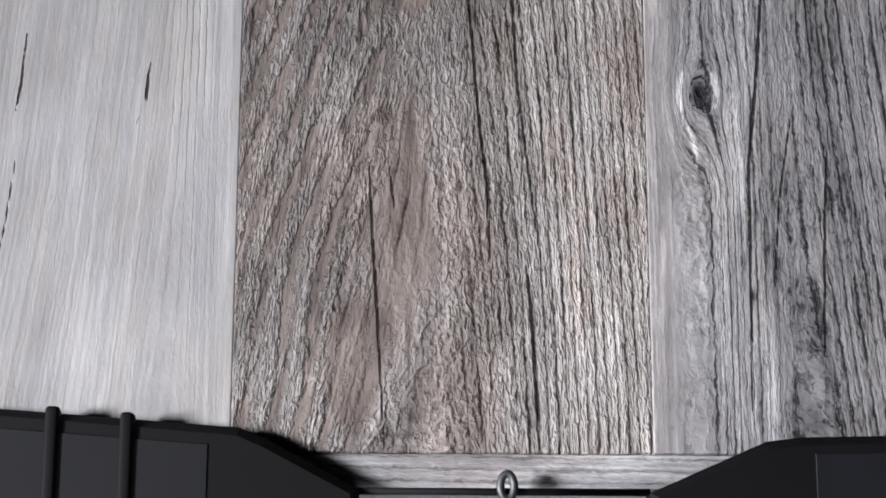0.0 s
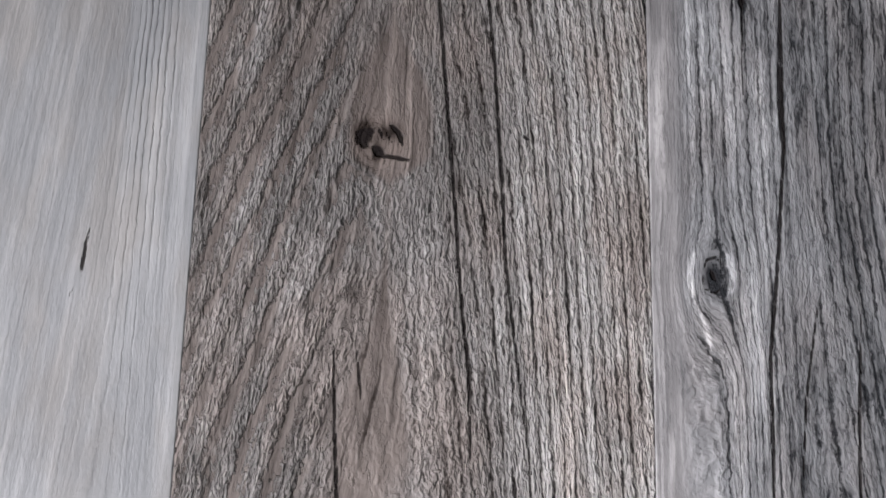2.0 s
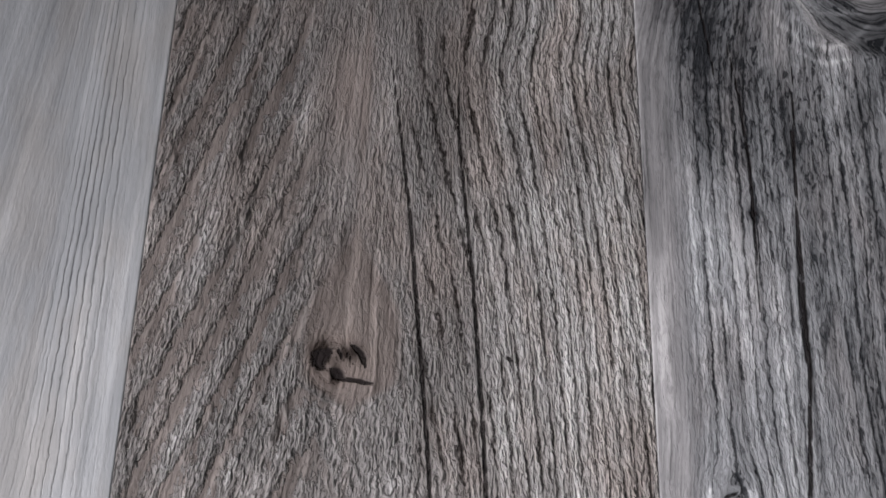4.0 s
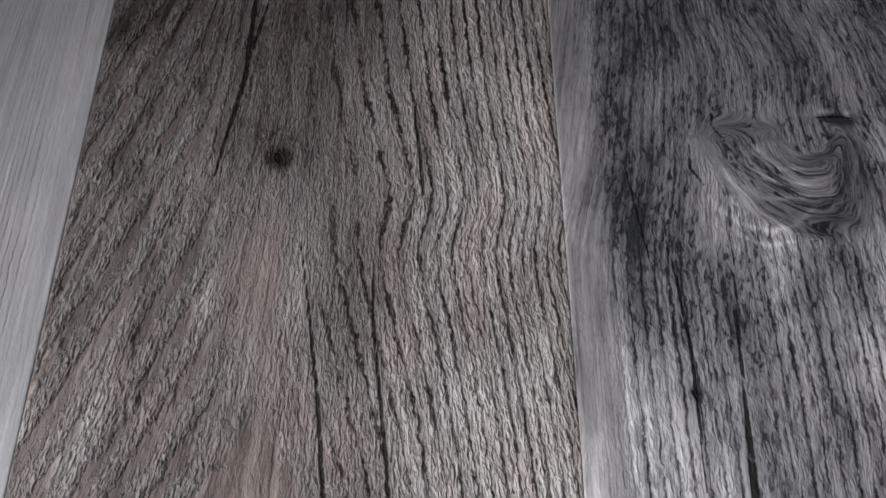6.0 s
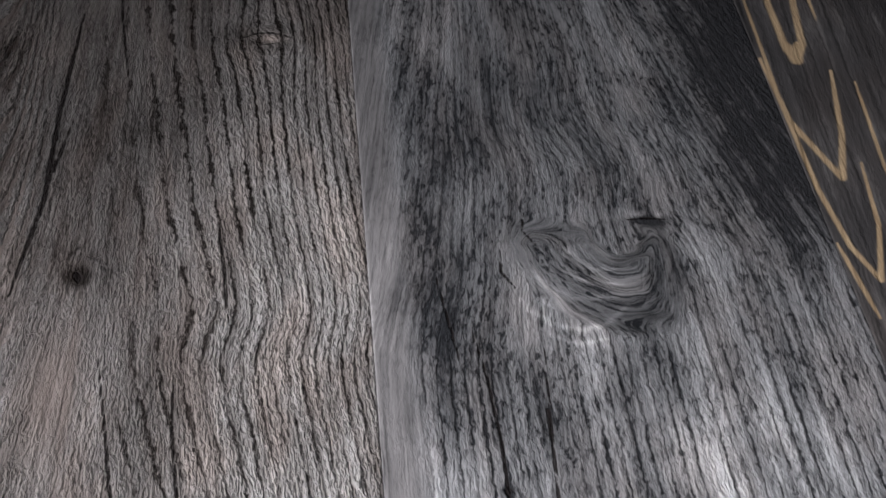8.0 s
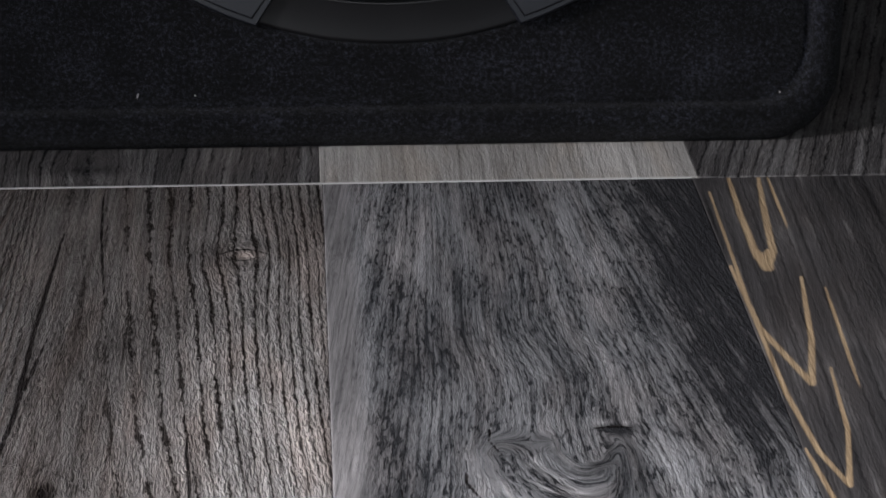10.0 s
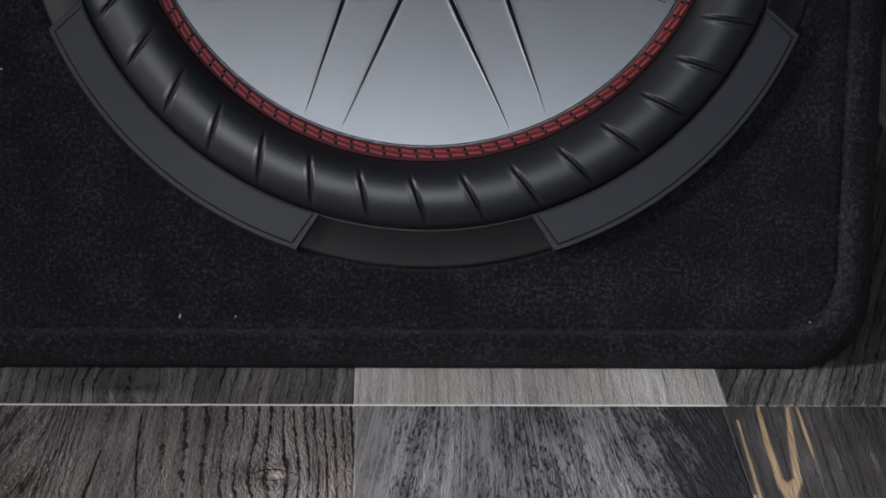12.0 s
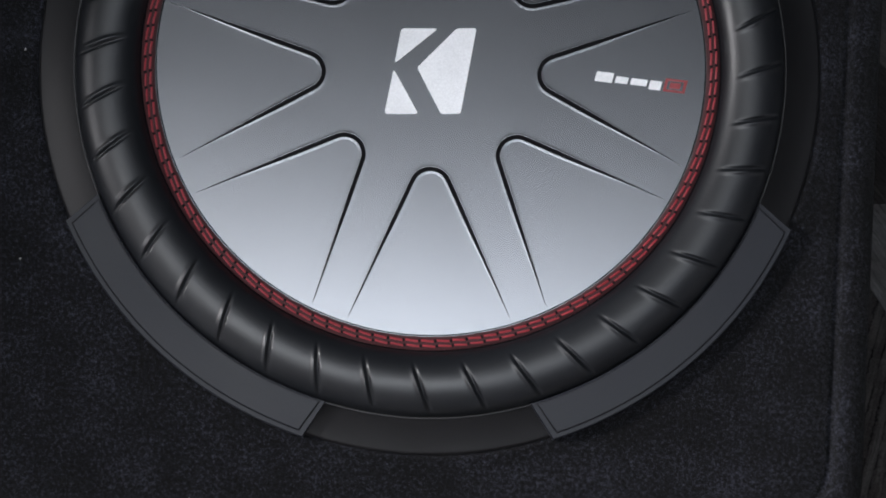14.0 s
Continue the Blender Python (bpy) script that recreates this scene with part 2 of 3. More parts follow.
def prism(bm, outline, z0, z1, bevel=0.0):
    """An upright slab of the given outline (counter-clockwise), with its top edge eased by bevel."""
    n = len(outline)
    cx, cy = sum(p[0] for p in outline) / n, sum(p[1] for p in outline) / n
    levels = [(outline, z0), (outline, z1 - bevel)]
    if bevel:
        inner = []
        for i in range(n):
            p, q, r = outline[i - 1], outline[i], outline[(i + 1) % n]
            a, b = Vector((q[0] - p[0], q[1] - p[1])).normalized(), Vector((r[0] - q[0], r[1] - q[1])).normalized()
            t = Vector((-a.y - b.y, a.x + b.x))
            t = t.normalized() * bevel if t.length > 1e-6 else Vector((0, 0))
            inner.append((q[0] + t.x, q[1] + t.y))
        levels.append((inner, z1))
    vs = [[bm.verts.new((*p, z)) for p in lp] for lp, z in levels]
    for a, b in zip(vs, vs[1:]):
        for i in range(n):
            j = (i + 1) % n
            bm.faces.new((a[i], a[j], b[j], b[i]))
    bm.faces.new(vs[0][::-1])
    bm.faces.new(vs[-1])


# ---- unseen room added round the set ----
def slab(name, x0, x1, y0, y1, z0, z1, mat, label, category):
    bm = bmesh.new()
    box_into(bm, x0, x1, y0, y1, z0, z1)
    return tagged(new(name, mesh_of(name, bm, mat, False)), label, category, kind="structure")


slab("ground", -3, 3, -0.7, 4, -0.17, -0.07, PALE, "pale grey floor under the plank platform", "floor")
slab("wall_north", -3, 3, 4, 4.1, -0.07, 2.5, WALLPAINT, "plain grey painted wall", "wall")
slab("wall_east", 3, 3.1, -0.8, 4.1, -0.07, 2.5, WALLPAINT, "plain grey painted wall", "wall")
slab("wall_west", -3.1, -3, -0.8, 4.1, -0.07, 2.5, WALLPAINT, "plain grey painted wall", "wall")
slab("ceiling", -3.1, 3.1, -0.8, 4.1, 2.5, 2.6, WALLPAINT, "plain grey painted ceiling", "ceiling")
# unseen south wall, its opening added to suit the window lamp
bm = bmesh.new()
for q in ((-3, -0.6, -0.07, 2.5), (0.6, 3, -0.07, 2.5), (-0.6, 0.6, -0.07, 0.47), (-0.6, 0.6, 1.03, 2.5)):
    box_into(bm, q[0], q[1], -0.8, -0.7, q[2], q[3])
tagged(new("wall_south", mesh_of("wall_south", bm, WALLPAINT, False)), "unseen grey painted wall with an added window opening", "wall", kind="structure")
slab("platform", -0.68, 0.95, 0.104, 2.06, -0.07, -0.006, PALE, "low platform that carries the planks", "platform")

# ---- planks ----
PW, ROW0, ROW1 = 0.136, 0.116, 0.600


def smooth_step(a, b, v):
    t = np.clip((v - a) / (b - a), 0, 1)
    return t * t * (3 - 2 * t)


def bumpf(x, y, cx, cy, sx, sy):
    return np.exp(-((x - cx) / sx) ** 2 - ((y - cy) / sy) ** 2)


def crack_field(x, y, lines):
    """Distance to the nearest crack, in half widths. A line: half width, then its bends."""
    best = np.full_like(x, 9.0)
    for w, *pts in lines:
        n = len(pts) - 1
        for i, ((ax, ay), (bx, by)) in enumerate(zip(pts, pts[1:])):
            ex, ey = bx - ax, by - ay
            t = np.clip(((x - ax) * ex + (y - ay) * ey) / (ex * ex + ey * ey), 0, 1)
            d = np.hypot(x - ax - t * ex, y - ay - t * ey)
            along = (i + t) / n
            best = np.minimum(best, d / (w * (0.35 + 0.65 * np.sin(np.pi * np.clip(along, 0.02, 0.98)) ** 0.5)))
    return best


def layout(x, **over):
    f = {"phase": x * 300, "fibre": x + 0.0, "tone": np.full_like(x, 0.5), "flake": np.full_like(x, 0.4), "groove": np.full_like(x, 0.4), "crack": np.full_like(x, 9.0), "tan": np.full_like(x, 9.0), "band": np.zeros_like(x), "speck": np.full_like(x, 0.2), "brown": np.zeros_like(x)}
    f.update(over)
    return f


def bow(x, y, cx, cy, r, amp):
    """Grain pushed aside by a knot, strongest beside it."""
    dx, dy = (x - cx) / r, (y - cy) / (2.6 * r)
    return amp * np.tanh(dx * 1.5) * np.exp(-dy * dy - (dx / 2.5) ** 2)


def straight(x, y):
    f = x + 0.0015 * np.sin(9 * y + x * 30)
    return layout(x, fibre=f, phase=f * 260)


def grain_pale(x, y):
    f = x + 0.02 * np.exp(-((x + 0.1) / 0.03) ** 2) * (y - 0.2) + 0.01 * np.exp(-((x + 0.075) / 0.02) ** 2) * np.clip(0.2 - y, 0, 1) * 6
    f = f - 0.08 * (y - 0.25) * smooth_step(-0.012, -0.032, x)
    tone = 0.5 - 0.08 * smooth_step(-0.03, 0.0, x) - 0.10 * bumpf(x, y, -0.04, 0.15, 0.02, 0.03)
    tone += 0.10 * bumpf(x, y, -0.09, 0.22, 0.02, 0.06) + 0.06 * smooth_step(0.28, 0.36, y)
    cr = crack_field(x, y, [(0.0007, (-0.0304, 0.2469), (-0.0312, 0.238), (-0.0315, 0.2326)), (0.0005, (-0.0336, 0.228), (-0.034, 0.225)), (0.0006, (-0.0724, 0.2565), (-0.0733, 0.2385), (-0.0746, 0.2296)),
                           (0.0004, (-0.0735, 0.215), (-0.076, 0.19), (-0.078, 0.178))])
    return layout(x, fibre=f, phase=f * 420, tone=tone, flake=np.full_like(x, 0.12), groove=0.08 + 0.75 * bumpf(x, y, -0.016, 0.31, 0.007, 0.10), crack=cr, speck=np.full_like(x, 0.08))


def grain_brown(x, y):
    axis = 0.050 - 0.06 * np.clip(y - 0.30, 0, 1) + 0.03 * np.clip(0.2 - y, 0, 1)
    left = smooth_step(0.010, -0.010, x - axis)
    # arched growth rings: steep on one side of the axis, close and nearly straight on the other
    wave = -0.0027 * np.tanh((y - 0.392) / 0.012) * np.exp(-((y - 0.392) / 0.045) ** 2) * smooth_step(0.065, 0.10, x)
    dx = x - axis
    arm = 140 * np.sqrt(dx * dx + 0.004 ** 2) + 30 * dx + 130 * 0.008 * np.log1p(np.exp((x - 0.095) / 0.008))
    rise = left * (y - 0.27) + (1 - left) * 0.11 * np.tanh((y - 0.27) / 0.11)
    climb = 42 - 28 * smooth_step(0.05, 0.125, x) - 10 * smooth_step(0.19, 0.13, y) * left
    phase = arm + climb * rise + 300 * wave
    phase = phase + 150 * bow(x, y, 0.109, 0.5487, 0.009, -0.005) + 3 * bumpf(x, y, 0.056, 0.418, 0.006, 0.010) + 3 * bumpf(x, y, 0.052, 0.278, 0.005, 0.008)
    fibre = x - (0.15 - 0.20 * smooth_step(0.02, 0.10, x)) * (y - 0.33) + wave + bow(x, y, 0.052, 0.278, 0.005, -0.002) + bow(x, y, 0.109, 0.5487, 0.008, -0.004)
    plainwood = np.clip(bumpf(x, y, 0.055, 0.302, 0.009, 0.020) + bumpf(x, y, 0.050, 0.19, 0.010, 0.03) + bumpf(x, y, 0.042, 0.155, 0.012, 0.012) + bumpf(x, y, 0.052, 0.37, 0.009, 0.03), 0, 1)
    tongue = smooth_step(0.0025, -0.0025, np.abs(x - 0.0575) - 0.0125 * smooth_step(0.322, 0.29, y) * smooth_step(0.262, 0.275, y))
    tongue += smooth_step(0.003, -0.003, np.abs(x - 0.057) - 0.20 * (0.235 - y) * smooth_step(0.10, 0.2, y)) * smooth_step(0.15, 0.19, y)
    tongue += smooth_step(0.003, -0.003, np.hypot(x - 0.0385, (y - 0.142) / 2.2) - 0.009)
    plainwood = np.clip(plainwood + tongue, 0, 1)
    tone = 0.51 + 0.02 * left - 0.05 * smooth_step(0.24, 0.14, y) * left - 0.07 * smooth_step(0.085, 0.110, x) + 0.10 * bumpf(x, y, 0.078, 0.30, 0.008, 0.2)
    tone += 0.60 * bumpf(x, y, 0.0492, 0.2810, 0.0022, 0.0036) + 0.40 * bumpf(x, y, 0.0575, 0.2815, 0.0030, 0.0030) + 0.45 * bumpf(x, y, 0.0535, 0.2745, 0.0020, 0.0022) - 0.25 * bumpf(x, y, 0.0518, 0.2750, 0.0012, 0.0022)
    tone += 0.45 * bumpf(x, y, 0.056, 0.418, 0.0032, 0.0045) + 0.08 * bumpf(x, y, 0.060, 0.428, 0.012, 0.012) + 0.15 * bumpf(x, y, 0.037, 0.165, 0.006, 0.010)
    tone += 0.50 * bumpf(x, y, 0.1080, 0.5495, 0.013, 0.0075) - 0.62 * bumpf(x, y, 0.1095, 0.5487, 0.0078, 0.0048) - 0.22 * bumpf(x, y, 0.107, 0.5545, 0.004, 0.002)
    tone += 0.12 * smooth_step(0.38, 0.50, y) + 0.13 * bumpf(x, y, 0.062, 0.475, 0.012, 0.055) - 0.04 * bumpf(x, y, 0.112, 0.47, 0.02, 0.03) + 0.03 * smooth_step(0.45, 0.52, y) * smooth_step(0.06, 0.04, x) + 0.12 * smooth_step(0.53, 0.60, y) * smooth_step(0.05, 0.07, x) + 0.09 * plainwood
    flake = (0.85 + 0.25 * left) * (1 - 0.8 * plainwood)
    groove = (0.22 + 0.70 * smooth_step(0.060, 0.092, x)) * (1 - 0.6 * plainwood)
    groove = groove * (1 + 0.5 * smooth_step(0.40, 0.46, y) * smooth_step(0.045, 0.065, x))
    cr = crack_field(x, y, [
        (0.0007, (0.0638, 0.3858), (0.0676, 0.3584), (0.0717, 0.3245), (0.0747, 0.2903), (0.0775, 0.26), (0.0795, 0.2341), (0.0826, 0.2046), (0.0837, 0.1795)),
        (0.0007, (0.0838, 0.378), (0.0847, 0.3509), (0.0887, 0.3087), (0.0917, 0.2650), (0.0928, 0.2422), (0.0964, 0.2106), (0.1008, 0.1759)),
        (0.0008, (0.0955, 0.178), (0.0969, 0.1635), (0.0993, 0.117)), (0.0007, (0.0431, 0.2159), (0.0449, 0.1869), (0.0467, 0.1603), (0.0494, 0.117)),
        (0.0007, (0.094, 0.4455), (0.0963, 0.4199), (0.0977, 0.3974)), (0.0006, (0.0574, 0.600), (0.0597, 0.5628), (0.0645, 0.518)),
        (0.0010, (0.0467, 0.5657), (0.0440, 0.50), (0.0437, 0.4558), (0.0385, 0.41)), (0.0006, (0.0485, 0.498), (0.0440, 0.462)),
        (0.0008, (0.0545, 0.2738), (0.0590, 0.2732), (0.0640, 0.2722)), (0.0005, (0.050, 0.2115), (0.052, 0.196)), (0.0007, (0.0975, 0.282), (0.0995, 0.2805)),
        (0.0030, (0.0512, 0.2815), (0.0492, 0.2800), (0.0497, 0.2772)), (0.0020, (0.0530, 0.2762), (0.0556, 0.2736)), (0.0006, (0.0535, 0.2835), (0.0555, 0.2790)), (0.0010, (0.0572, 0.2842), (0.0600, 0.2815), (0.0612, 0.2775)), (0.0005, (0.0560, 0.2820), (0.0580, 0.2782)), (0.0015, (0.0556, 0.4205), (0.0566, 0.4160)),
        (0.0006, (0.1000, 0.5490), (0.1045, 0.5520), (0.1090, 0.5526), (0.1130, 0.5515), (0.1170, 0.5487)), (0.0004, (0.1010, 0.5487), (0.1050, 0.5458), (0.1100, 0.5452), (0.1160, 0.5480))])
    band = 0.25 + 0.75 * left - 0.25 * smooth_step(0.085, 0.10, x)
    return layout(x, phase=phase, fibre=fibre, tone=tone, flake=flake, groove=groove, crack=cr, band=band * (1 - 0.7 * plainwood), speck=np.full_like(x, 0.12), brown=np.clip(0.75 * plainwood + bumpf(x, y, 0.054, 0.279, 0.006, 0.006) + 0.9 * bumpf(x, y, 0.1088, 0.5487, 0.006, 0.004), 0, 1))


def grain_grey(x, y):
    f = x + bow(x, y, 0.1551, 0.2376, 0.006, -0.004) + 0.10 * (y - 0.25) * smooth_step(0.178, 0.2, x) * smooth_step(0.33, 0.24, y)
    f = f + 0.16 * np.clip(y - 0.43, 0, 1) * smooth_step(0.185, 0.245, x) - 0.12 * (y - 0.36) * smooth_step(0.36, 0.42, y) * smooth_step(0.20, 0.16, x)
    f = f - 0.009 * smooth_step(0.234, 0.203, y) * bumpf(x, 0, 0.158, 0, 0.010, 1)
    d = np.hypot(x - 0.2190, (y - 0.4450) * 0.75)
    flat = bumpf(x, y, 0.198, 0.485, 0.030, 0.028)
    w = bumpf(x, y, 0.202, 0.420, 0.025, 0.030)
    f = f + 0.004 * np.exp(-((d / 0.017) ** 2))
    fibre = f + 0.35 * flat * (y - 0.485)
    phase = f * 270
    ridged = smooth_step(0.146, 0.152, x) * (1 - 0.75 * bumpf(x, 0, 0.180, 0, 0.007, 1)) * (1 - 0.6 * smooth_step(0.35, 0.42, y))
    tone = 0.54 - 0.06 * smooth_step(0.150, 0.141, x + 0.002 * np.sin(y * 160)) * (1 - 0.45 * smooth_step(0.37, 0.42, y))
    tone += 0.09 * smooth_step(0.172, 0.182, x) * smooth_step(0.40, 0.30, y) - 0.10 * bumpf(x, y, 0.160, 0.19, 0.012, 0.05)
    tone += 0.07 * smooth_step(0.33, 0.38, y) * smooth_step(0.145, 0.155, x) + 0.05 * bumpf(x, y, 0.165, 0.28, 0.02, 0.1) + 0.20 * bumpf(x, y, 0.157, 0.415, 0.012, 0.045) + 0.02 * smooth_step(0.40, 0.46, y) + 0.04 * flat
    tone -= 0.22 * bumpf(x, y, 0.182, 0.395, 0.010, 0.040) + 0.18 * bumpf(x, y, 0.225, 0.350, 0.030, 0.035) + 0.10 * bumpf(x, y, 0.160, 0.30, 0.014, 0.03)
    tone -= 0.12 * bumpf(x, y, 0.168, 0.56, 0.02, 0.04) + 0.10 * bumpf(x, y, 0.222, 0.55, 0.012, 0.05)
    tone += 0.36 * bumpf(x, y, 0.1540, 0.2380, 0.0038, 0.0052)
    tone += 0.30 * bumpf(x, y, 0.2205, 0.4425, 0.0055, 0.0040) - 0.45 * bumpf(x, y, 0.2165, 0.4455, 0.0022, 0.0016) - 0.3 * bumpf(x, y, 0.2225, 0.4450, 0.0014, 0.0014) + 0.10 * bumpf(x, y, 0.222, 0.418, 0.008, 0.015) + 0.20 * bumpf(x, y, 0.212, 0.372, 0.004, 0.014) + 0.18 * bumpf(x, y, 0.199, 0.366, 0.004, 0.010)
    tone += 0.6 * bumpf(x, y, 0.1663, 0.3306, 0.0015, 0.0022) + 0.45 * bumpf(x, y, 0.1700, 0.1679, 0.0011, 0.0025) + 0.24 * smooth_step(0.238, 0.264, x) * smooth_step(0.40, 0.48, y)
    ring = crack_field(x, y, [
        (0.0013, (0.1775, 0.4060), (0.1801, 0.3999), (0.1860, 0.3940), (0.1930, 0.3917), (0.2000, 0.3945), (0.2069, 0.4026)), (0.0014, (0.1825, 0.4180), (0.1854, 0.4119), (0.1895, 0.4075), (0.1941, 0.4057), (0.2056, 0.4064)),
        (0.0010, (0.1890, 0.4225), (0.1925, 0.4160), (0.1990, 0.4125), (0.2070, 0.4120)), (0.0012, (0.1930, 0.4290), (0.1962, 0.4212), (0.2000, 0.4190), (0.2056, 0.4188)),
        (0.0009, (0.2010, 0.4310), (0.2040, 0.4260), (0.2100, 0.4240)), (0.0009, (0.1840, 0.3900), (0.1910, 0.3860), (0.1990, 0.3880))])
    tone -= 0.17 * np.exp(-ring ** 2)
    splinter = crack_field(x, y, [(0.0019, (0.1588, 0.2445), (0.1598, 0.2380), (0.1591, 0.2330)), (0.0009, (0.1486, 0.2450), (0.1474, 0.2370), (0.1482, 0.2310)), (0.0007, (0.1488, 0.2300), (0.1520, 0.2200), (0.1530, 0.2120))])
    tone -= 0.32 * np.exp(-splinter ** 2)
    tone += 0.06 * smooth_step(0.43, 0.50, y)
    far = np.hypot((x - 0.209) / 0.68, y - 0.436) + 0.0006 * np.sin(x * 420) + 0.0005 * np.sin(y * 700 + x * 300)
    arcs = smooth_step(0.010, 0.016, far) * smooth_step(0.048, 0.036, far) * smooth_step(0.444, 0.430, y) * smooth_step(0.226, 0.212, x)
    tone += arcs * 0.07
    fibre = fibre + arcs * (far + 0.17 - fibre)
    phase = phase + arcs * (150 * far - phase)
    cr = crack_field(x, y, [
        (0.0007, (0.1791, 0.3602), (0.178, 0.3182), (0.1772, 0.2809), (0.1734, 0.24), (0.1702, 0.2132), (0.1695, 0.1688), (0.1684, 0.130)),
        (0.0006, (0.1815, 0.385), (0.1785, 0.3347), (0.1762, 0.2975), (0.1769, 0.2801), (0.1746, 0.2505)), (0.0006, (0.1625, 0.395), (0.1649, 0.3749), (0.1663, 0.3481), (0.1661, 0.3304), (0.1655, 0.2980)),
        (0.0005, (0.1851, 0.2311), (0.1801, 0.2016), (0.1775, 0.1727)), (0.0006, (0.1974, 0.2273), (0.1948, 0.192), (0.1927, 0.1445)), (0.0005, (0.1545, 0.420), (0.157, 0.395), (0.159, 0.375)), (0.0010, (0.1536, 0.2395), (0.1548, 0.2362)), (0.0005, (0.1515, 0.2400), (0.1525, 0.2430), (0.1552, 0.2438), (0.1572, 0.2412)), (0.0004, (0.1508, 0.2385), (0.1515, 0.2340), (0.1545, 0.2322), (0.1572, 0.2345)), (0.0013, (0.1663, 0.3316), (0.1660, 0.3296)),
        (0.0007, (0.2130, 0.4428), (0.2185, 0.4436), (0.2245, 0.4430)), (0.0006, (0.1770, 0.4100), (0.1735, 0.4180), (0.1740, 0.4290)), (0.0005, (0.1850, 0.4300), (0.1815, 0.4380), (0.1830, 0.4470))])
    return layout(x, phase=phase, fibre=fibre, tone=tone, flake=0.4 * (1 - 0.8 * smooth_step(0.150, 0.143, x)), groove=0.75 * ridged, crack=cr, speck=0.30 + 0.5 * arcs + (0.45 + 0.35 * smooth_step(0.30, 0.36, y)) * smooth_step(0.144, 0.156, x) * (1 - 0.5 * flat), brown=0.5 * smooth_step(0.236, 0.255, x) * smooth_step(0.40, 0.46, y) + 0.55 * smooth_step(0.150, 0.142, x))


def grain_flame(x, y):
    f = x - 0.05 * (y - 0.5)
    d = crack_field(x, y, [
        (0.0011, (0.2854, 0.600), (0.2838, 0.5709), (0.2832, 0.5407), (0.2849, 0.5325), (0.2895, 0.5440), (0.2932, 0.5748), (0.2967, 0.600)), (0.0016, (0.2840, 0.545), (0.2850, 0.533), (0.288, 0.545)),
        (0.0009, (0.2728, 0.535), (0.2740, 0.4957), (0.2794, 0.4757), (0.2829, 0.4630), (0.2890, 0.4883), (0.2951, 0.5269)), (0.0008, (0.2815, 0.468), (0.2830, 0.463), (0.287, 0.480)),
        (0.0007, (0.2761, 0.5884), (0.2735, 0.5026), (0.2738, 0.4572), (0.2763, 0.4282), (0.281, 0.4118), (0.2875, 0.4389), (0.2909, 0.472)), (0.0006, (0.2727, 0.43), (0.2760, 0.395)),
        (0.0005, (0.3000, 0.600), (0.2985, 0.560)), (0.0005, (0.3015, 0.52), (0.297, 0.46))])
    tone = 0.52 + 0.12 * smooth_step(0.31, 0.33, x) - 0.10 * bumpf(x, y, 0.298, 0.555, 0.006, 0.02)
    return layout(x, fibre=f, phase=f * 200, tone=tone, flake=0.15 + 0.2 * smooth_step(0.30, 0.32, x), groove=np.full_like(x, 0.25), tan=d)


def grain_arch(x, y):
    f = x - 0.35 * (y - 0.6)
    return layout(x, fibre=f, phase=f * 190, tone=np.full_like(x, 0.45), flake=np.full_like(x, 0.6), groove=np.full_like(x, 0.8))


def grain_row2(x, y):
    f = x + 0.0012 * np.sin(70 * y + 40 * x) + bow(x, y, 0.052, 0.613, 0.010, -0.006)
    tone = 0.5 + 0.25 * bumpf(x, y, 0.052, 0.613, 0.010, 0.003) - 0.12 * bumpf(x, y, 0.045, 0.606, 0.02, 0.006)
    return layout(x, fibre=f, phase=f * 190, tone=tone, groove=np.full_like(x, 0.7))


def grain_light2(x, y):
    f = x + 0.001 * np.sin(15 * y)
    tone = 0.52 - 0.12 * smooth_step(0.192, 0.200, x) + 0.12 * smooth_step(0.236, 0.232, x) * smooth_step(0.198, 0.2, x)
    return layout(x, fibre=f, phase=f * 240, tone=tone, groove=np.full_like(x, 0.3))


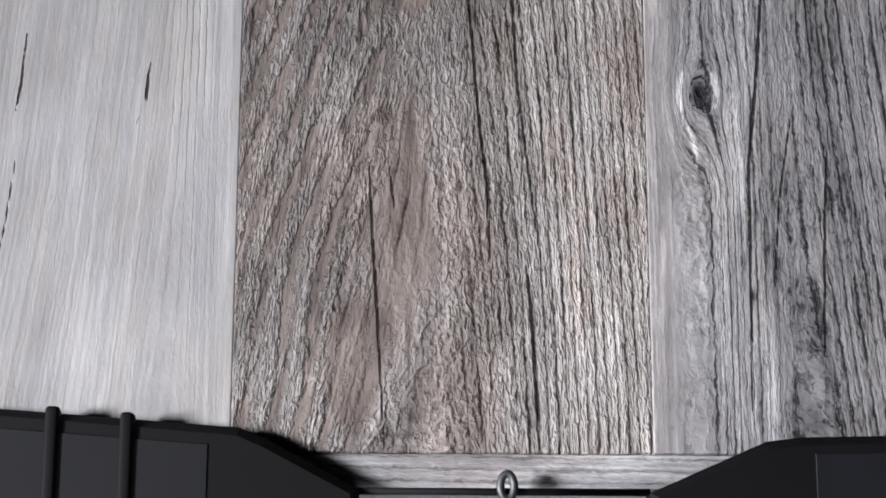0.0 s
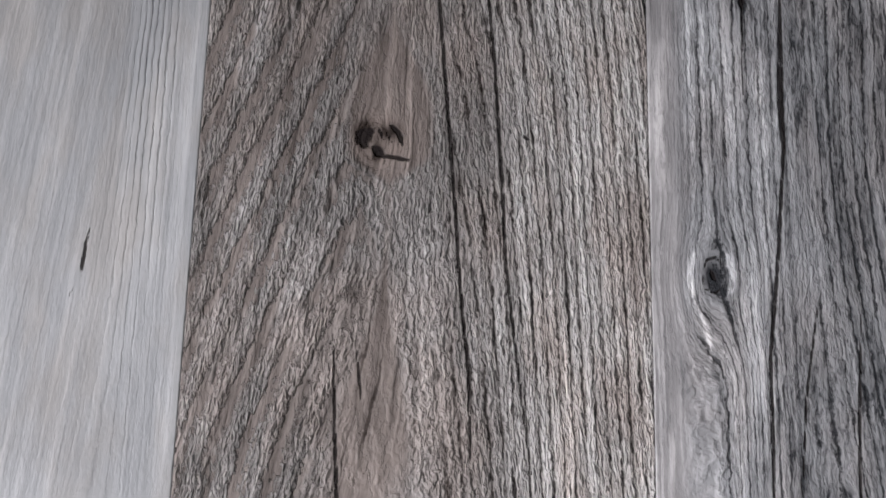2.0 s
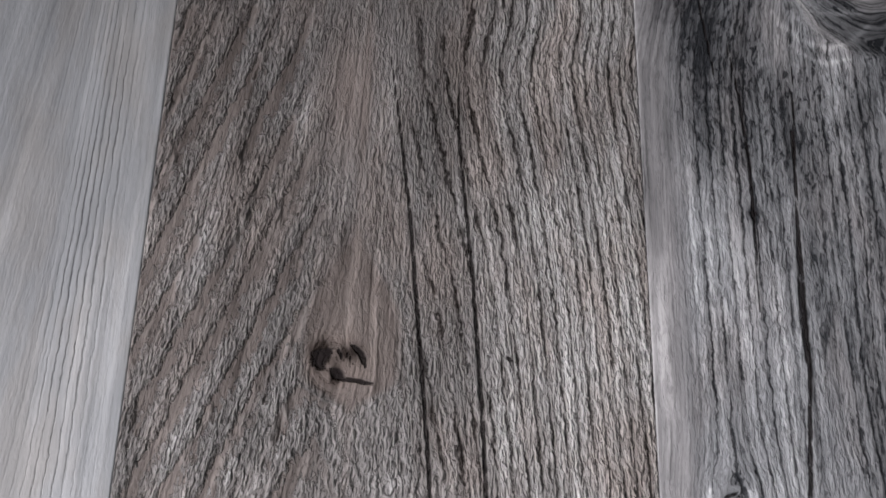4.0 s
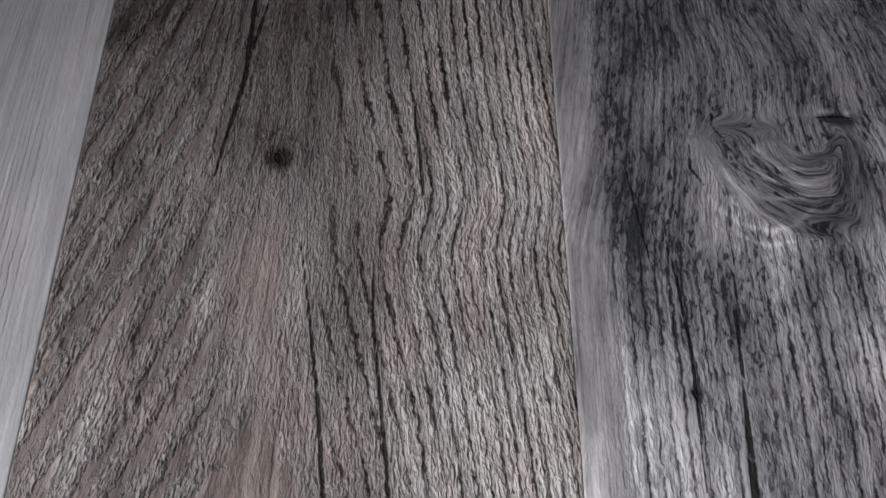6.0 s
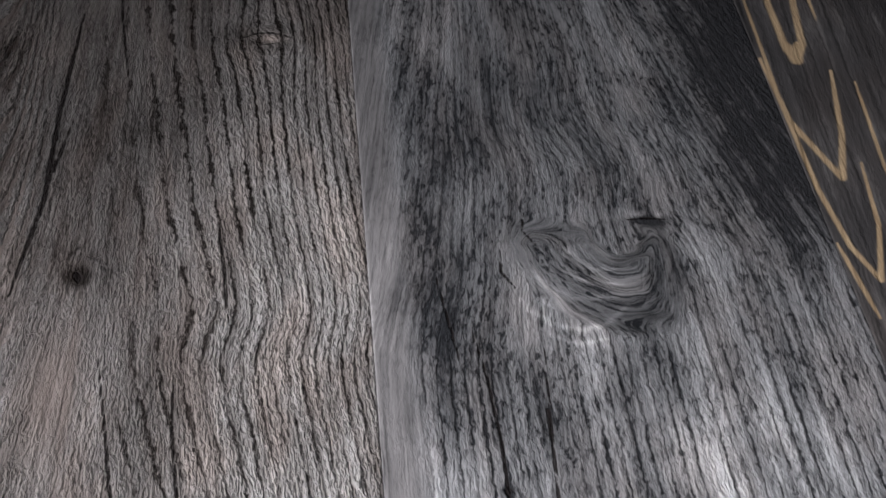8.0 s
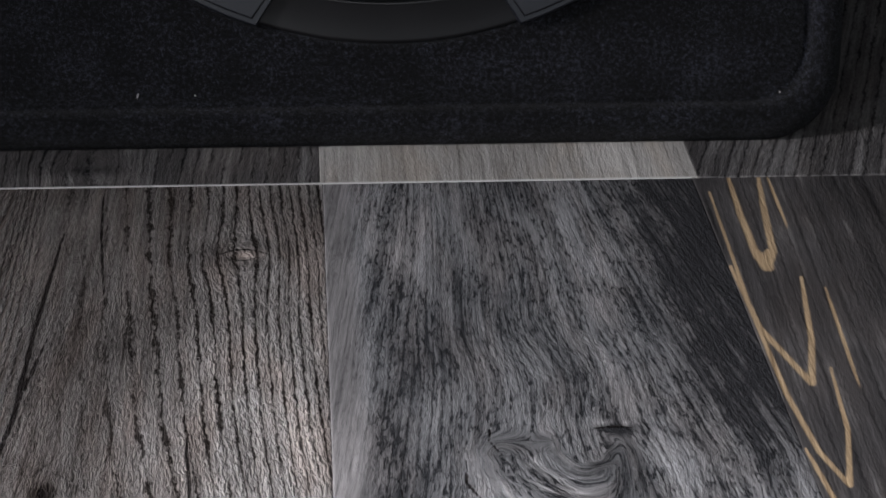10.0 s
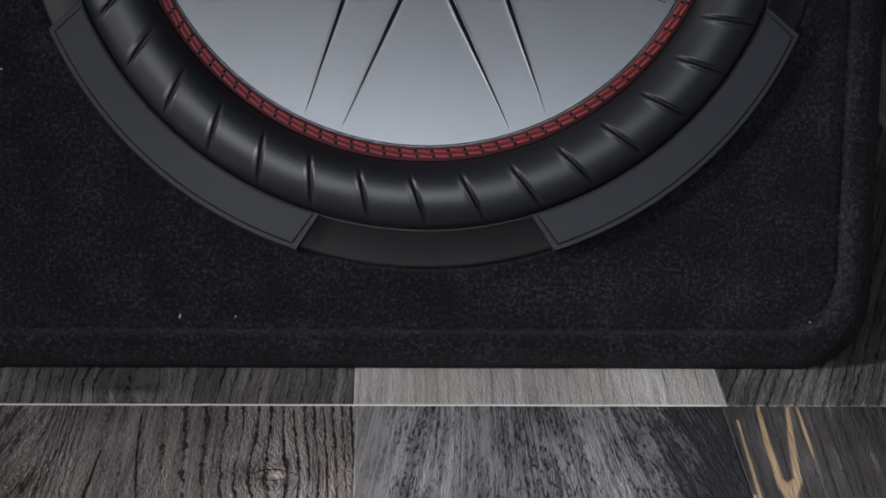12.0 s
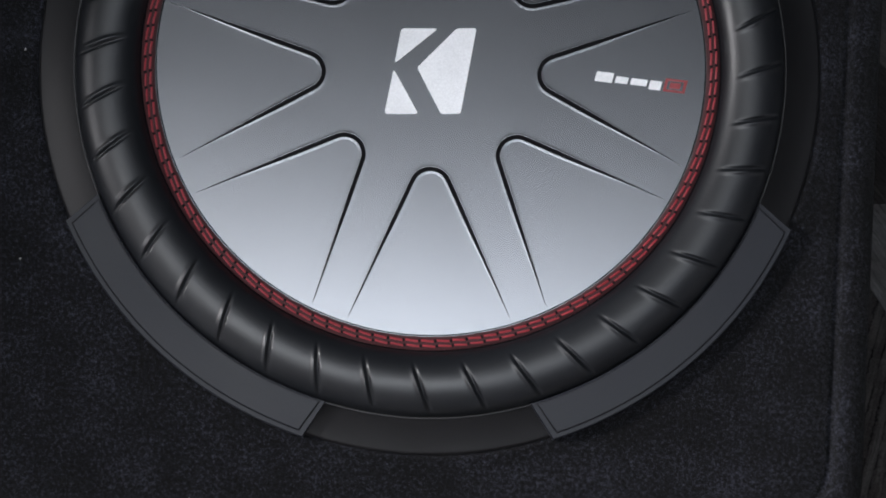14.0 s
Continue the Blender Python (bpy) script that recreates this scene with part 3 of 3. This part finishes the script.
def plank(x0, x1, y0, y1, mat, field, step, label, turn=None):
    """One vinyl plank, 6 mm thick, with eased edges, carrying the fields of its printed grain."""
    e = 0.0004
    xs = np.r_[x0, x0 + e, np.linspace(x0 + 2 * e, x1 - 2 * e, max(2, int((x1 - x0) / step))), x1 - e, x1]
    ys = np.r_[y0, y0 + e, np.linspace(y0 + 2 * e, y1 - 2 * e, max(2, int((y1 - y0) / step))), y1 - e, y1]
    X, Y = np.meshgrid(xs, ys)
    Z = np.zeros_like(X)
    edge = np.minimum(np.minimum(X - x0, x1 - X), np.minimum(Y - y0, y1 - Y))
    Z[edge < e * 0.5] = -0.0002
    ny, nx = X.shape
    co = np.c_[X.ravel(), Y.ravel(), Z.ravel()]
    i = np.arange(ny * nx).reshape(ny, nx)
    quads = np.c_[i[:-1, :-1].ravel(), i[:-1, 1:].ravel(), i[1:, 1:].ravel(), i[1:, :-1].ravel()]
    rim = np.r_[i[0, :], i[1:, -1], i[-1, -2::-1], i[-2:0:-1, 0]]
    low = co[rim].copy()
    low[:, 2] = -0.006
    base = len(co)
    j = np.arange(len(rim))
    k = (j + 1) % len(rim)
    skirt = np.c_[rim[j], base + j, base + k, rim[k]]
    allco = np.r_[co, low]
    me = bpy.data.meshes.new("plank")
    me.from_pydata(allco.tolist(), [], np.r_[quads, skirt].tolist())
    fields = field(allco[:, 0], allco[:, 1])
    fields["tone"] = np.clip(fields["tone"], 0, 1)
    for nm, v in fields.items():
        me.attributes.new(nm, "FLOAT", "POINT").data.foreach_set("value", v.astype(np.float32))
    me.materials.append(mat)
    me.shade_smooth()
    ob = new("plank", me)
    ob.parent = PLANKS
    if turn:
        ob.matrix_world = turn
    ob["label"] = label
    return ob


PLANKS = tagged(new("floor"), "weathered grey wood-look vinyl planks laid in rows", "floor", kind="structure")
BROWN = plank(0, PW, ROW0, ROW1 - 0.0004, W_BROWN, grain_brown, 0.0008, "brown-grey plank with arched rough grain and knots")
PALEP = plank(-PW, 0, ROW0, ROW1 - 0.0004, W_PALE, grain_pale, 0.0008, "pale whitewashed plank with fine straight grain")
GREYP = plank(PW, 2 * PW, ROW0, ROW1 - 0.0004, W_GREY, grain_grey, 0.0008, "grey plank with a swirled knot and dark cracks")
FLAMEP = plank(2 * PW, 3 * PW, ROW0, ROW1 - 0.0004, W_DARK, grain_flame, 0.0008, "near-black plank with tan flame-shaped grain")
plank(-2 * PW, -PW, ROW0, ROW1 - 0.0004, W_GREY, straight, 0.004, "grey weathered plank")
plank(3 * PW, 4 * PW, ROW0, ROW1 - 0.0004, W_DARK, straight, 0.004, "dark weathered plank")
plank(0.135 - PW, 0.135, ROW1 + 0.0004, 1.084, W_DARK, grain_row2, 0.002, "dark plank with a small knot")
plank(0.135, 0.2745, ROW1 + 0.0004, 1.084, W_CREAM, grain_light2, 0.002, "pale plank with straight grain")
plank(0.2745, 0.2745 + PW, ROW1 + 0.0004, 1.084, W_DARK, grain_arch, 0.002, "near-black plank with open grain")
plank(0.135 - 2 * PW, 0.135 - PW, ROW1 + 0.0004, 1.084, W_BROWN, straight, 0.004, "brown-grey plank")
plank(0.2745 + PW, 0.2745 + 2 * PW, ROW1 + 0.0004, 1.084, W_GREY, straight, 0.004, "grey plank")


for row, y in enumerate((1.084, 1.568)):
    for col in range(-2, 6):
        mat = (W_BROWN, W_DARK, W_GREY, W_DARK, W_CREAM)[(col + 3 * row) % 5]
        plank(col * PW + 0.002 * row, (col + 1) * PW + 0.002 * row, y + 0.0004, y + 0.4836, mat, straight, 0.008, "weathered wood-look plank")
plank(0.2745 + 2 * PW, 0.2745 + 3 * PW, ROW1 + 0.0004, 1.084, W_DARK, straight, 0.006, "dark weathered plank")
plank(0.1046, 0.1156, -0.55, 0.40, W_GREY, straight, 0.002, "narrow nosing strip with grain along the edge", pose(0, 0, -0.0015, 0, 0, 90))
# white core showing along the end joint, and the nosing strip at the near end
bm = bmesh.new()
box_into(bm, -0.27, 0.272, ROW1 - 0.0004, ROW1 + 0.0004, -0.004, 0.0)
part("joint_line", bm, EDGE, PLANKS, "white plank core along the joint", False)


# ---- the speaker box ----
TILT, FACE_Y = 27.0, 0.6211
FACE = pose(0, FACE_Y, 0, 90 - TILT, 0, 0)
CU, CV = 0.1617, 0.2000
SUB = tagged(new("subwoofer_box"), "black carpeted wedge speaker box with a grey-coned subwoofer, standing on planks", "speaker")
SUB.matrix_world = FACE


def outline(inset, angles):
    """Rounded trapezoid of the box face, by rays from the driver's centre."""
    lo, hi = 0.0041 + inset, 0.40 - inset
    rad = 0.030 - 0.8 * min(inset, 0.012)
    pts = []

    def right(v):
        return 0.3335 + 0.062 * v - inset

    def left(v):
        return -0.055 - 0.062 * v + inset

    corners = [(right(lo), lo), (right(hi), hi), (left(hi), hi), (left(lo), lo)]
    n = len(corners)
    poly = []
    for i in range(n):
        p, q, r = Vector(corners[i - 1]), Vector(corners[i]), Vector(corners[(i + 1) % n])
        a, b = (p - q).normalized(), (r - q).normalized()
        ang = a.angle(b)
        t = rad / math.tan(ang / 2)
        c = q + (a + b).normalized() * rad / math.sin(ang / 2)
        s, e = q + a * t - c, q + b * t - c
        for k in range(13):
            w = s.slerp(e, k / 12) if s.length > 0 else s
            poly.append(c + w.normalized() * rad)
    for th in angles:
        d = Vector((math.cos(th), math.sin(th)))
        best = 9.0
        for i in range(len(poly)):
            p, q = poly[i] - Vector((CU, CV)), poly[(i + 1) % len(poly)] - Vector((CU, CV))
            e = q - p
            den = d.x * e.y - d.y * e.x
            if abs(den) < 1e-12:
                continue
            t = (p.x * e.y - p.y * e.x) / den
            u = (p.x * d.y - p.y * d.x) / den
            if t > 0 and -1e-6 <= u <= 1 + 1e-6:
                best = min(best, t)
        pts.append((CU + d.x * best, CV + d.y * best))
    return pts


def circle(r, h, angles):
    return [(CU + r * math.cos(t), CV + r * math.sin(t), h) for t in angles]


ANG = [2 * math.pi * i / 480 for i in range(480)]
bm = bmesh.new()
loops = [circle(r, h, ANG) for r, h in ((0.150, -0.05), (0.1555, -0.006), (0.1575, -0.0005), (0.1595, 0.0012), (0.1615, 0.0012), (0.1645, 0.0))]
inner = outline(0.0185, ANG)
base = circle(0.1645, 0, ANG)
for f in (0.35, 0.7):
    loops.append([(a[0] + (b[0] - a[0]) * f, a[1] + (b[1] - a[1]) * f, 0.0) for a, b in zip(base, inner)])
for ins, h in ((0.0185, 0.0), (0.0165, -0.0022), (0.0148, -0.0022), (0.0135, 0.0008), (0.0115, 0.0024), (0.0080, 0.0020), (0.0045, 0.0), (0.0018, -0.0032), (0.0004, -0.0062), (0.0, -0.0085)):
    loops.append([(u, v, h) for u, v in outline(ins, ANG)])
# the sides run level to an upright back
back = FACE.inverted()
side = [FACE @ Vector(p) for p in loops[-1]]
zb = min(p.z for p in side)
for y in (0.75, 0.915):
    loops.append([tuple(back @ Vector((p.x, max(y, p.y + 0.01), p.z - zb if p.z < 0.012 else p.z))) for p in side])
loops.append([tuple(back @ Vector((0.135 + 0.96 * (p.x - 0.135), 0.925, 0.004 + 0.97 * p.z))) for p in side])
ring_grid(bm, loops, close_outer=True)
bmesh.ops.recalc_face_normals(bm, faces=bm.faces)
part("enclosure", bm, CARPET, SUB, "black carpet with a rounded lip round the recessed face")

# cone: a shallow dish
R_CONE = 0.1115
bm = bmesh.new()
loops = [circle(r, 0.0012 + 0.0013 * (r / R_CONE) ** 2, ANG[::2]) for r in (0.002, 0.02, 0.04, 0.06, 0.08, 0.1, 0.110, R_CONE)]
ring_grid(bm, loops, close_inner=True)
bmesh.ops.recalc_face_normals(bm, faces=bm.faces)
cone = part("cone", bm, CONE, SUB, "satin grey cone")


def cone_h(u, v):
    r2 = (u - CU) ** 2 + (v - CV) ** 2
    return 0.0012 + 0.0013 * r2 / R_CONE ** 2


def groove_path(direction, spread=17.2, apex=0.0515, rho=0.0078):
    """A tapering V-shaped pressed groove: from one end at the rim round the apex to the other."""
    th = radians(direction)
    pts = []
    d, s = Vector((math.cos(th), math.sin(th))), Vector((-math.sin(th), math.cos(th)))
    end = 0.1085 * Vector((math.cos(radians(spread)), math.sin(radians(spread))))
    c = Vector((apex, 0))
    v = end - c
    phi = math.atan2(v.y, v.x) + math.acos(rho / v.length)
    tang = c + rho * Vector((math.cos(phi), math.sin(phi)))
    half = [end + (tang - end) * k / 14 for k in range(15)]
    arc = [c + rho * Vector((math.cos(phi + (math.pi - phi) * k / 8), math.sin(phi + (math.pi - phi) * k / 8))) for k in range(1, 9)]
    up = half + arc
    full = up + [Vector((p.x, -p.y)) for p in up[-2::-1]]
    n = len(full)
    for i, p in enumerate(full):
        q = d * p.x + s * p.y
        w = 0.0009 * min(1.0, 0.06 + min(i, n - 1 - i) / 11)
        pts.append((CU + q.x, CV + q.y, w))
    return pts


def groove(direction):
    pts = groove_path(direction)
    bm = bmesh.new()
    rows_ = []
    for i, (u, v, w) in enumerate(pts):
        a, b = pts[max(0, i - 1)], pts[min(len(pts) - 1, i + 1)]
        t = Vector((b[0] - a[0], b[1] - a[1])).normalized()
        n = Vector((-t.y, t.x))
        h = cone_h(u, v)
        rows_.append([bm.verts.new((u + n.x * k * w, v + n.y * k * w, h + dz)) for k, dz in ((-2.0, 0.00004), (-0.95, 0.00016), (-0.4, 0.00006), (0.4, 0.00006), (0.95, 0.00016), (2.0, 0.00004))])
    # nothing is cut into the cone: black colour stands for the groove's shade
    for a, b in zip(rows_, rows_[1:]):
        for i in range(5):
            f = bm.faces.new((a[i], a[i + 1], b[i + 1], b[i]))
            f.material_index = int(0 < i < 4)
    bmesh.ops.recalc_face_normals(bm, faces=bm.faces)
    part("groove", bm, [CONE, GROOVE], cone, "V-shaped groove, its dark recess put in as black colour")


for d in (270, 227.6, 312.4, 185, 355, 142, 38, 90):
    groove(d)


def decal(name, pts, mat, label, r=0.0):
    bm = bmesh.new()
    out = []
    n = len(pts)
    for i in range(n):
        p, q, s = Vector(pts[i - 1]), Vector(pts[i]), Vector(pts[(i + 1) % n])
        a, b = (p - q).normalized(), (s - q).normalized()
        rr = min(r, (p - q).length * 0.3, (s - q).length * 0.3)
        for k in range(5):
            t = k / 4
            out.append((q + a * rr) * (1 - t) ** 2 + q * 2 * t * (1 - t) + (q + b * rr) * t * t if rr else q)
        if not rr:
            del out[-4:]
    vs = [bm.verts.new((p.x, p.y, cone_h(p.x, p.y) + 0.00025)) for p in out]
    lo = [bm.verts.new((p.x, p.y, cone_h(p.x, p.y) - 0.0002)) for p in out]
    f = bm.faces.new(vs)
    for i in range(len(vs)):
        j = (i + 1) % len(vs)
        bm.faces.new((vs[i], lo[i], lo[j], vs[j]))
    bmesh.ops.triangulate(bm, faces=[f])
    bmesh.ops.recalc_face_normals(bm, faces=bm.faces)
    return part(name, bm, mat, cone, label, False)


# the badge: two white triangles and a white five-sided shape
decal("badge_shape", [(0.1492, 0.2138), (0.1640, 0.2139), (0.1466, 0.1992)], WHITE, "white printed triangle", 0.0016)
decal("badge_shape", [(0.1463, 0.1970), (0.1428, 0.1784), (0.1565, 0.1786)], WHITE, "white printed triangle", 0.0016)
decal("badge_shape", [(0.1558, 0.1977), (0.1717, 0.2141), (0.1797, 0.2143), (0.1735, 0.1789), (0.1656, 0.1787)], WHITE, "white printed five-sided shape", 0.0012)


def on_word(s, t):
    return (0.2275 + s * 0.0365 + t * 0.0012, 0.1930 - s * 0.0040 + t * 0.0044)


for s0, s1, t0, t1 in ((0.0, 0.19, 0.05, 0.95), (0.22, 0.36, 0.10, 0.70), (0.39, 0.57, 0.10, 0.70), (0.60, 0.73, -0.12, 0.70)):
    decal("wordmark_bar", [on_word(s0, t0), on_word(s1, t0), on_word(s1, t1), on_word(s0, t1)], WHITE, "white printed bar", 0.0004)
for s0, s1, t0, t1 in ((0.76, 0.79, -0.15, 1.05), (0.97, 1.0, -0.15, 1.05), (0.79, 0.97, -0.15, 0.04), (0.79, 0.97, 0.86, 1.05), (0.82, 0.94, 0.18, 0.72)):
    decal("wordmark_bar", [on_word(s0, t0), on_word(s1, t0), on_word(s1, t1), on_word(s0, t1)], RED, "red printed bar", 0.0)

# stitched band between cone and surround
bm = bmesh.new()
ring_grid(bm, [circle(r, h, ANG[::2]) for r, h in ((0.1112, 0.0020), (0.1114, 0.0031), (0.1125, 0.0033), (0.1140, 0.0034), (0.1158, 0.0034), (0.1168, 0.0024))])
bmesh.ops.recalc_face_normals(bm, faces=bm.faces)
band = part("stitched_band", bm, BAND, SUB, "dark red band round the cone")
bm = bmesh.new()
ring_grid(bm, [circle(r, h, ANG[::2]) for r, h in ((0.1105, 0.0020), (0.1106, 0.0027), (0.1110, 0.0028), (0.1112, 0.0022))])
bmesh.ops.recalc_face_normals(bm, faces=bm.faces)
part("edge_line", bm, GROOVE, band, "black line at the cone's edge")
for r, ph in ((0.1131, 0.0), (0.1151, 0.1)):
    bm = bmesh.new()
    n = 114
    for i in range(n):
        a0 = 2 * math.pi * (i + ph) / n
        wid = 0.00046
        for k in range(4):
            t0, t1 = a0 + 2 * math.pi / n * 0.80 * k / 4, a0 + 2 * math.pi / n * 0.80 * (k + 1) / 4
            h0, h1 = (0.00015 + 0.00045 * math.sin(math.pi * k / 4), 0.00015 + 0.00045 * math.sin(math.pi * (k + 1) / 4))
            sk = 0.0004
            q = []
            for t, h, f in ((t0, h0, k / 4), (t1, h1, (k + 1) / 4)):
                rr = r + sk * (f - 0.5)
                q.append([(CU + (rr + o) * math.cos(t), CV + (rr + o) * math.sin(t), 0.0034 + hh) for o, hh in ((-wid, -0.0001), (-wid * 0.4, h), (wid * 0.4, h), (wid, -0.0001))])
            a = [bm.verts.new(p) for p in q[0]]
            b = [bm.verts.new(p) for p in q[1]]
            for s in range(3):
                bm.faces.new((a[s], b[s], b[s + 1], a[s + 1]))
    bmesh.ops.recalc_face_normals(bm, faces=bm.faces)
    tagged(part("stitching", bm, THREAD, band, "row of bright red stitches"), kind="stuff")
    bm = bmesh.new()
    for i in range(n):
        t = 2 * math.pi * (i + ph - 0.10) / n
        c = (CU + r * math.cos(t), CV + r * math.sin(t))
        bm.faces.new([bm.verts.new((c[0] + 0.00062 * math.cos(k * math.pi / 4), c[1] + 0.00062 * math.sin(k * math.pi / 4), 0.00352)) for k in range(8)])
    tagged(part("stitch_hole", bm, GROOVE, band, "row of dark stitch holes", False), kind="stuff")

# the rolled surround with its slanting ribs
bm = bmesh.new()
NS, RIBS = 40 * 60, 40
prof = [(0.1170, 0.0022)] + [(0.1302 - 0.0129 * math.cos(math.pi * k / 16), 0.0024 + 0.0092 * math.sin(math.pi * k / 16)) for k in range(17)] + [(0.1433, -0.004)]
loops = []
for k, (r, h) in enumerate(prof):
    s = (r - 0.117) / 0.026
    lp = []
    for i in range(NS):
        t = 2 * math.pi * i / NS + 0.075 * (s - 0.5)
        ph = (2 * math.pi * i / NS - 4.682) * RIBS / (2 * math.pi) + 0.5
        ph -= math.floor(ph)
        x = (ph - 0.5) * 2 * math.pi / RIBS * 0.13
        env = max(0.0, math.sin(math.pi * min(1, max(0, (s - 0.22) / 0.76)))) ** 1.2
        bump = (0.0007 * math.exp(-((x + 0.0011) / 0.0010) ** 2) - 0.0014 * math.exp(-((x - 0.0004) / 0.00075) ** 2)) * env
        lp.append((CU + (r + bump * 0.2 * math.cos(math.pi * s)) * math.cos(t), CV + (r + bump * 0.2) * math.sin(t), h + bump))
    loops.append(lp)
ring_grid(bm, loops)
bmesh.ops.recalc_face_normals(bm, faces=bm.faces)
part("surround", bm, RUBBER, SUB, "black rubber surround with slanting ribs")

# the mounting ring: a low ring with four raised segments
bm = bmesh.new()
ring_grid(bm, [circle(r, h, ANG[::2]) for r, h in ((0.1428, -0.004), (0.1429, 0.0030), (0.1434, 0.0034), (0.1441, 0.0031), (0.1445, 0.0022), (0.1565, 0.0018), (0.1578, 0.0010), (0.1580, -0.002))])
bmesh.ops.recalc_face_normals(bm, faces=bm.faces)
mount = part("mounting_ring", bm, RING_LOW, SUB, "black plastic mounting ring")


def segment_outline(inset, sx, sy):
    ri, ro = 0.1431 + inset * 0.35, 0.1592 - inset
    di, do = math.degrees(inset / 0.143), math.degrees(inset / 0.158)
    a0o, a1o, a0i, a1i = 18.0 + do, 65.0 - do, 16.3 + di * 1.1, 66.9 - di * 1.1
    pts = []
    for k in range(25):
        a = radians(a0o + (a1o - a0o) * k / 24)
        pts.append((CU + sx * ro * math.sin(a), CV - sy * ro * math.cos(a)))
    for k in range(25):
        a = radians(a1i + (a0i - a1i) * k / 24)
        pts.append((CU + sx * ri * math.sin(a), CV - sy * ri * math.cos(a)))
    return pts if sx * sy > 0 else pts[::-1]


for sx, sy in ((1, 1), (-1, 1), (1, -1), (-1, -1)):
    bm = bmesh.new()
    prism(bm, segment_outline(0, sx, sy), -0.001, 0.0058, 0.0004)
    seg = part("ring_segment", bm, RING, mount, "raised charcoal plastic segment", False)
    bm = bmesh.new()
    prism(bm, segment_outline(0.0019, sx, sy), 0.005, 0.00595, 0.0)
    part("segment_seam", bm, GROOVE, mount, "black seam line", False)
    bm = bmesh.new()
    prism(bm, segment_outline(0.0023, sx, sy), 0.005, 0.0062, 0.0002)
    part("segment_plate", bm, RING, mount, "charcoal plastic plate", False)

# ---- black moulded piece at the near end of the planks ----
MOULDING = tagged(new("moulded_bracket"), "black ribbed plastic bracket lying at the plank end", "bracket")


def moulded_block(pts, panel, ribs):
    bm = bmesh.new()
    prism(bm, pts, -0.0015, 0.010, 0.003)
    block = part("block", bm, MOULD, MOULDING, "matte black plastic block", False)
    bm = bmesh.new()
    prism(bm, panel, 0.0095, 0.0104, 0.0004)
    part("panel", bm, MOULD_FACE, block, "grey-black plastic panel", False)
    for x, y in ribs:
        bm = bmesh.new()
        box_into(bm, x - 0.0022, x + 0.0022, 0.0, y, 0.006, 0.0118, 0.0012)
        part("rib", bm, MOULD, block, "black moulded rib")


moulded_block([(-0.16, 0.0), (0.041, 0.0), (0.0415, 0.103), (0.012, 0.119), (0.0035, 0.1226), (-0.16, 0.1345)],
              [(-0.16, 0.0), (-0.006, 0.0), (-0.006, 0.1170), (-0.16, 0.1280)], [(-0.0553, 0.1286), (-0.0317, 0.1268)])
moulded_block([(0.1335, 0.0), (0.32, 0.0), (0.32, 0.1235), (0.182, 0.1205), (0.171, 0.1190), (0.1335, 0.1025)],
              [(0.186, 0.0), (0.32, 0.0), (0.32, 0.118), (0.186, 0.1150)], [(0.245, 0.1235)])


def rod(name, a, b, r, mat, label):
    bm = bmesh.new()
    a, b = Vector(a), Vector(b)
    m = Matrix.Translation((a + b) / 2) @ (b - a).to_track_quat("Z", "Y").to_matrix().to_4x4()
    bmesh.ops.create_cone(bm, cap_ends=True, segments=16, radius1=r, radius2=r, depth=(b - a).length, matrix=m)
    return part(name, bm, mat, MOULDING, label)


rod("rod", (0.038, 0.1030, 0.004), (0.134, 0.1030, 0.004), 0.0012, MOULD, "thin black rod between the blocks")
bm = bmesh.new()
for k in range(24):
    a0, a1 = 2 * math.pi * k / 24, 2 * math.pi * (k + 1) / 24
    q = []
    for a in (a0, a1):
        c, d = Vector((0.0885 + 0.0022 * math.cos(a), 0.1045 + 0.004 * math.sin(a), 0.006)), Vector((math.cos(a), math.sin(a), 0))
        q.append([bm.verts.new(c + 0.0013 * (d * math.cos(b * math.pi / 4) + Vector((0, 0, math.sin(b * math.pi / 4))))) for b in range(8)])
    for i in range(8):
        bm.faces.new((q[0][i], q[0][(i + 1) % 8], q[1][(i + 1) % 8], q[1][i]))
bmesh.ops.recalc_face_normals(bm, faces=bm.faces)
part("loop", bm, STEEL, MOULDING, "grey metal loop on the rod")

# ---- lint on the carpet ----
LINT_SPOTS = [(0.0684, 0.0236, 0.0022), (0.3099, 0.0221, 0.0007), (0.0895, 0.0235, 0.0008), (0.115, 0.058, 0.0), (-0.0008, 0.118, 0.0008), (-0.002, 0.203, 0.0009)]
rnd = random.Random(4)
for u, v, ln in LINT_SPOTS:
    if not ln:
        continue
    bm = bmesh.new()
    bmesh.ops.create_icosphere(bm, subdivisions=1, radius=1.0)
    bmesh.ops.transform(bm, verts=bm.verts, matrix=FACE @ pose(u, v, 0.0004, 0, 0, rnd.uniform(-25, 25)) @ Matrix.Diagonal((0.00028, max(0.0004, ln / 2), 0.0003, 1)))
    tagged(new("lint", mesh_of("lint", bm, LINT)), "tiny white fleck of lint on black carpet", "lint", "lint flecks")
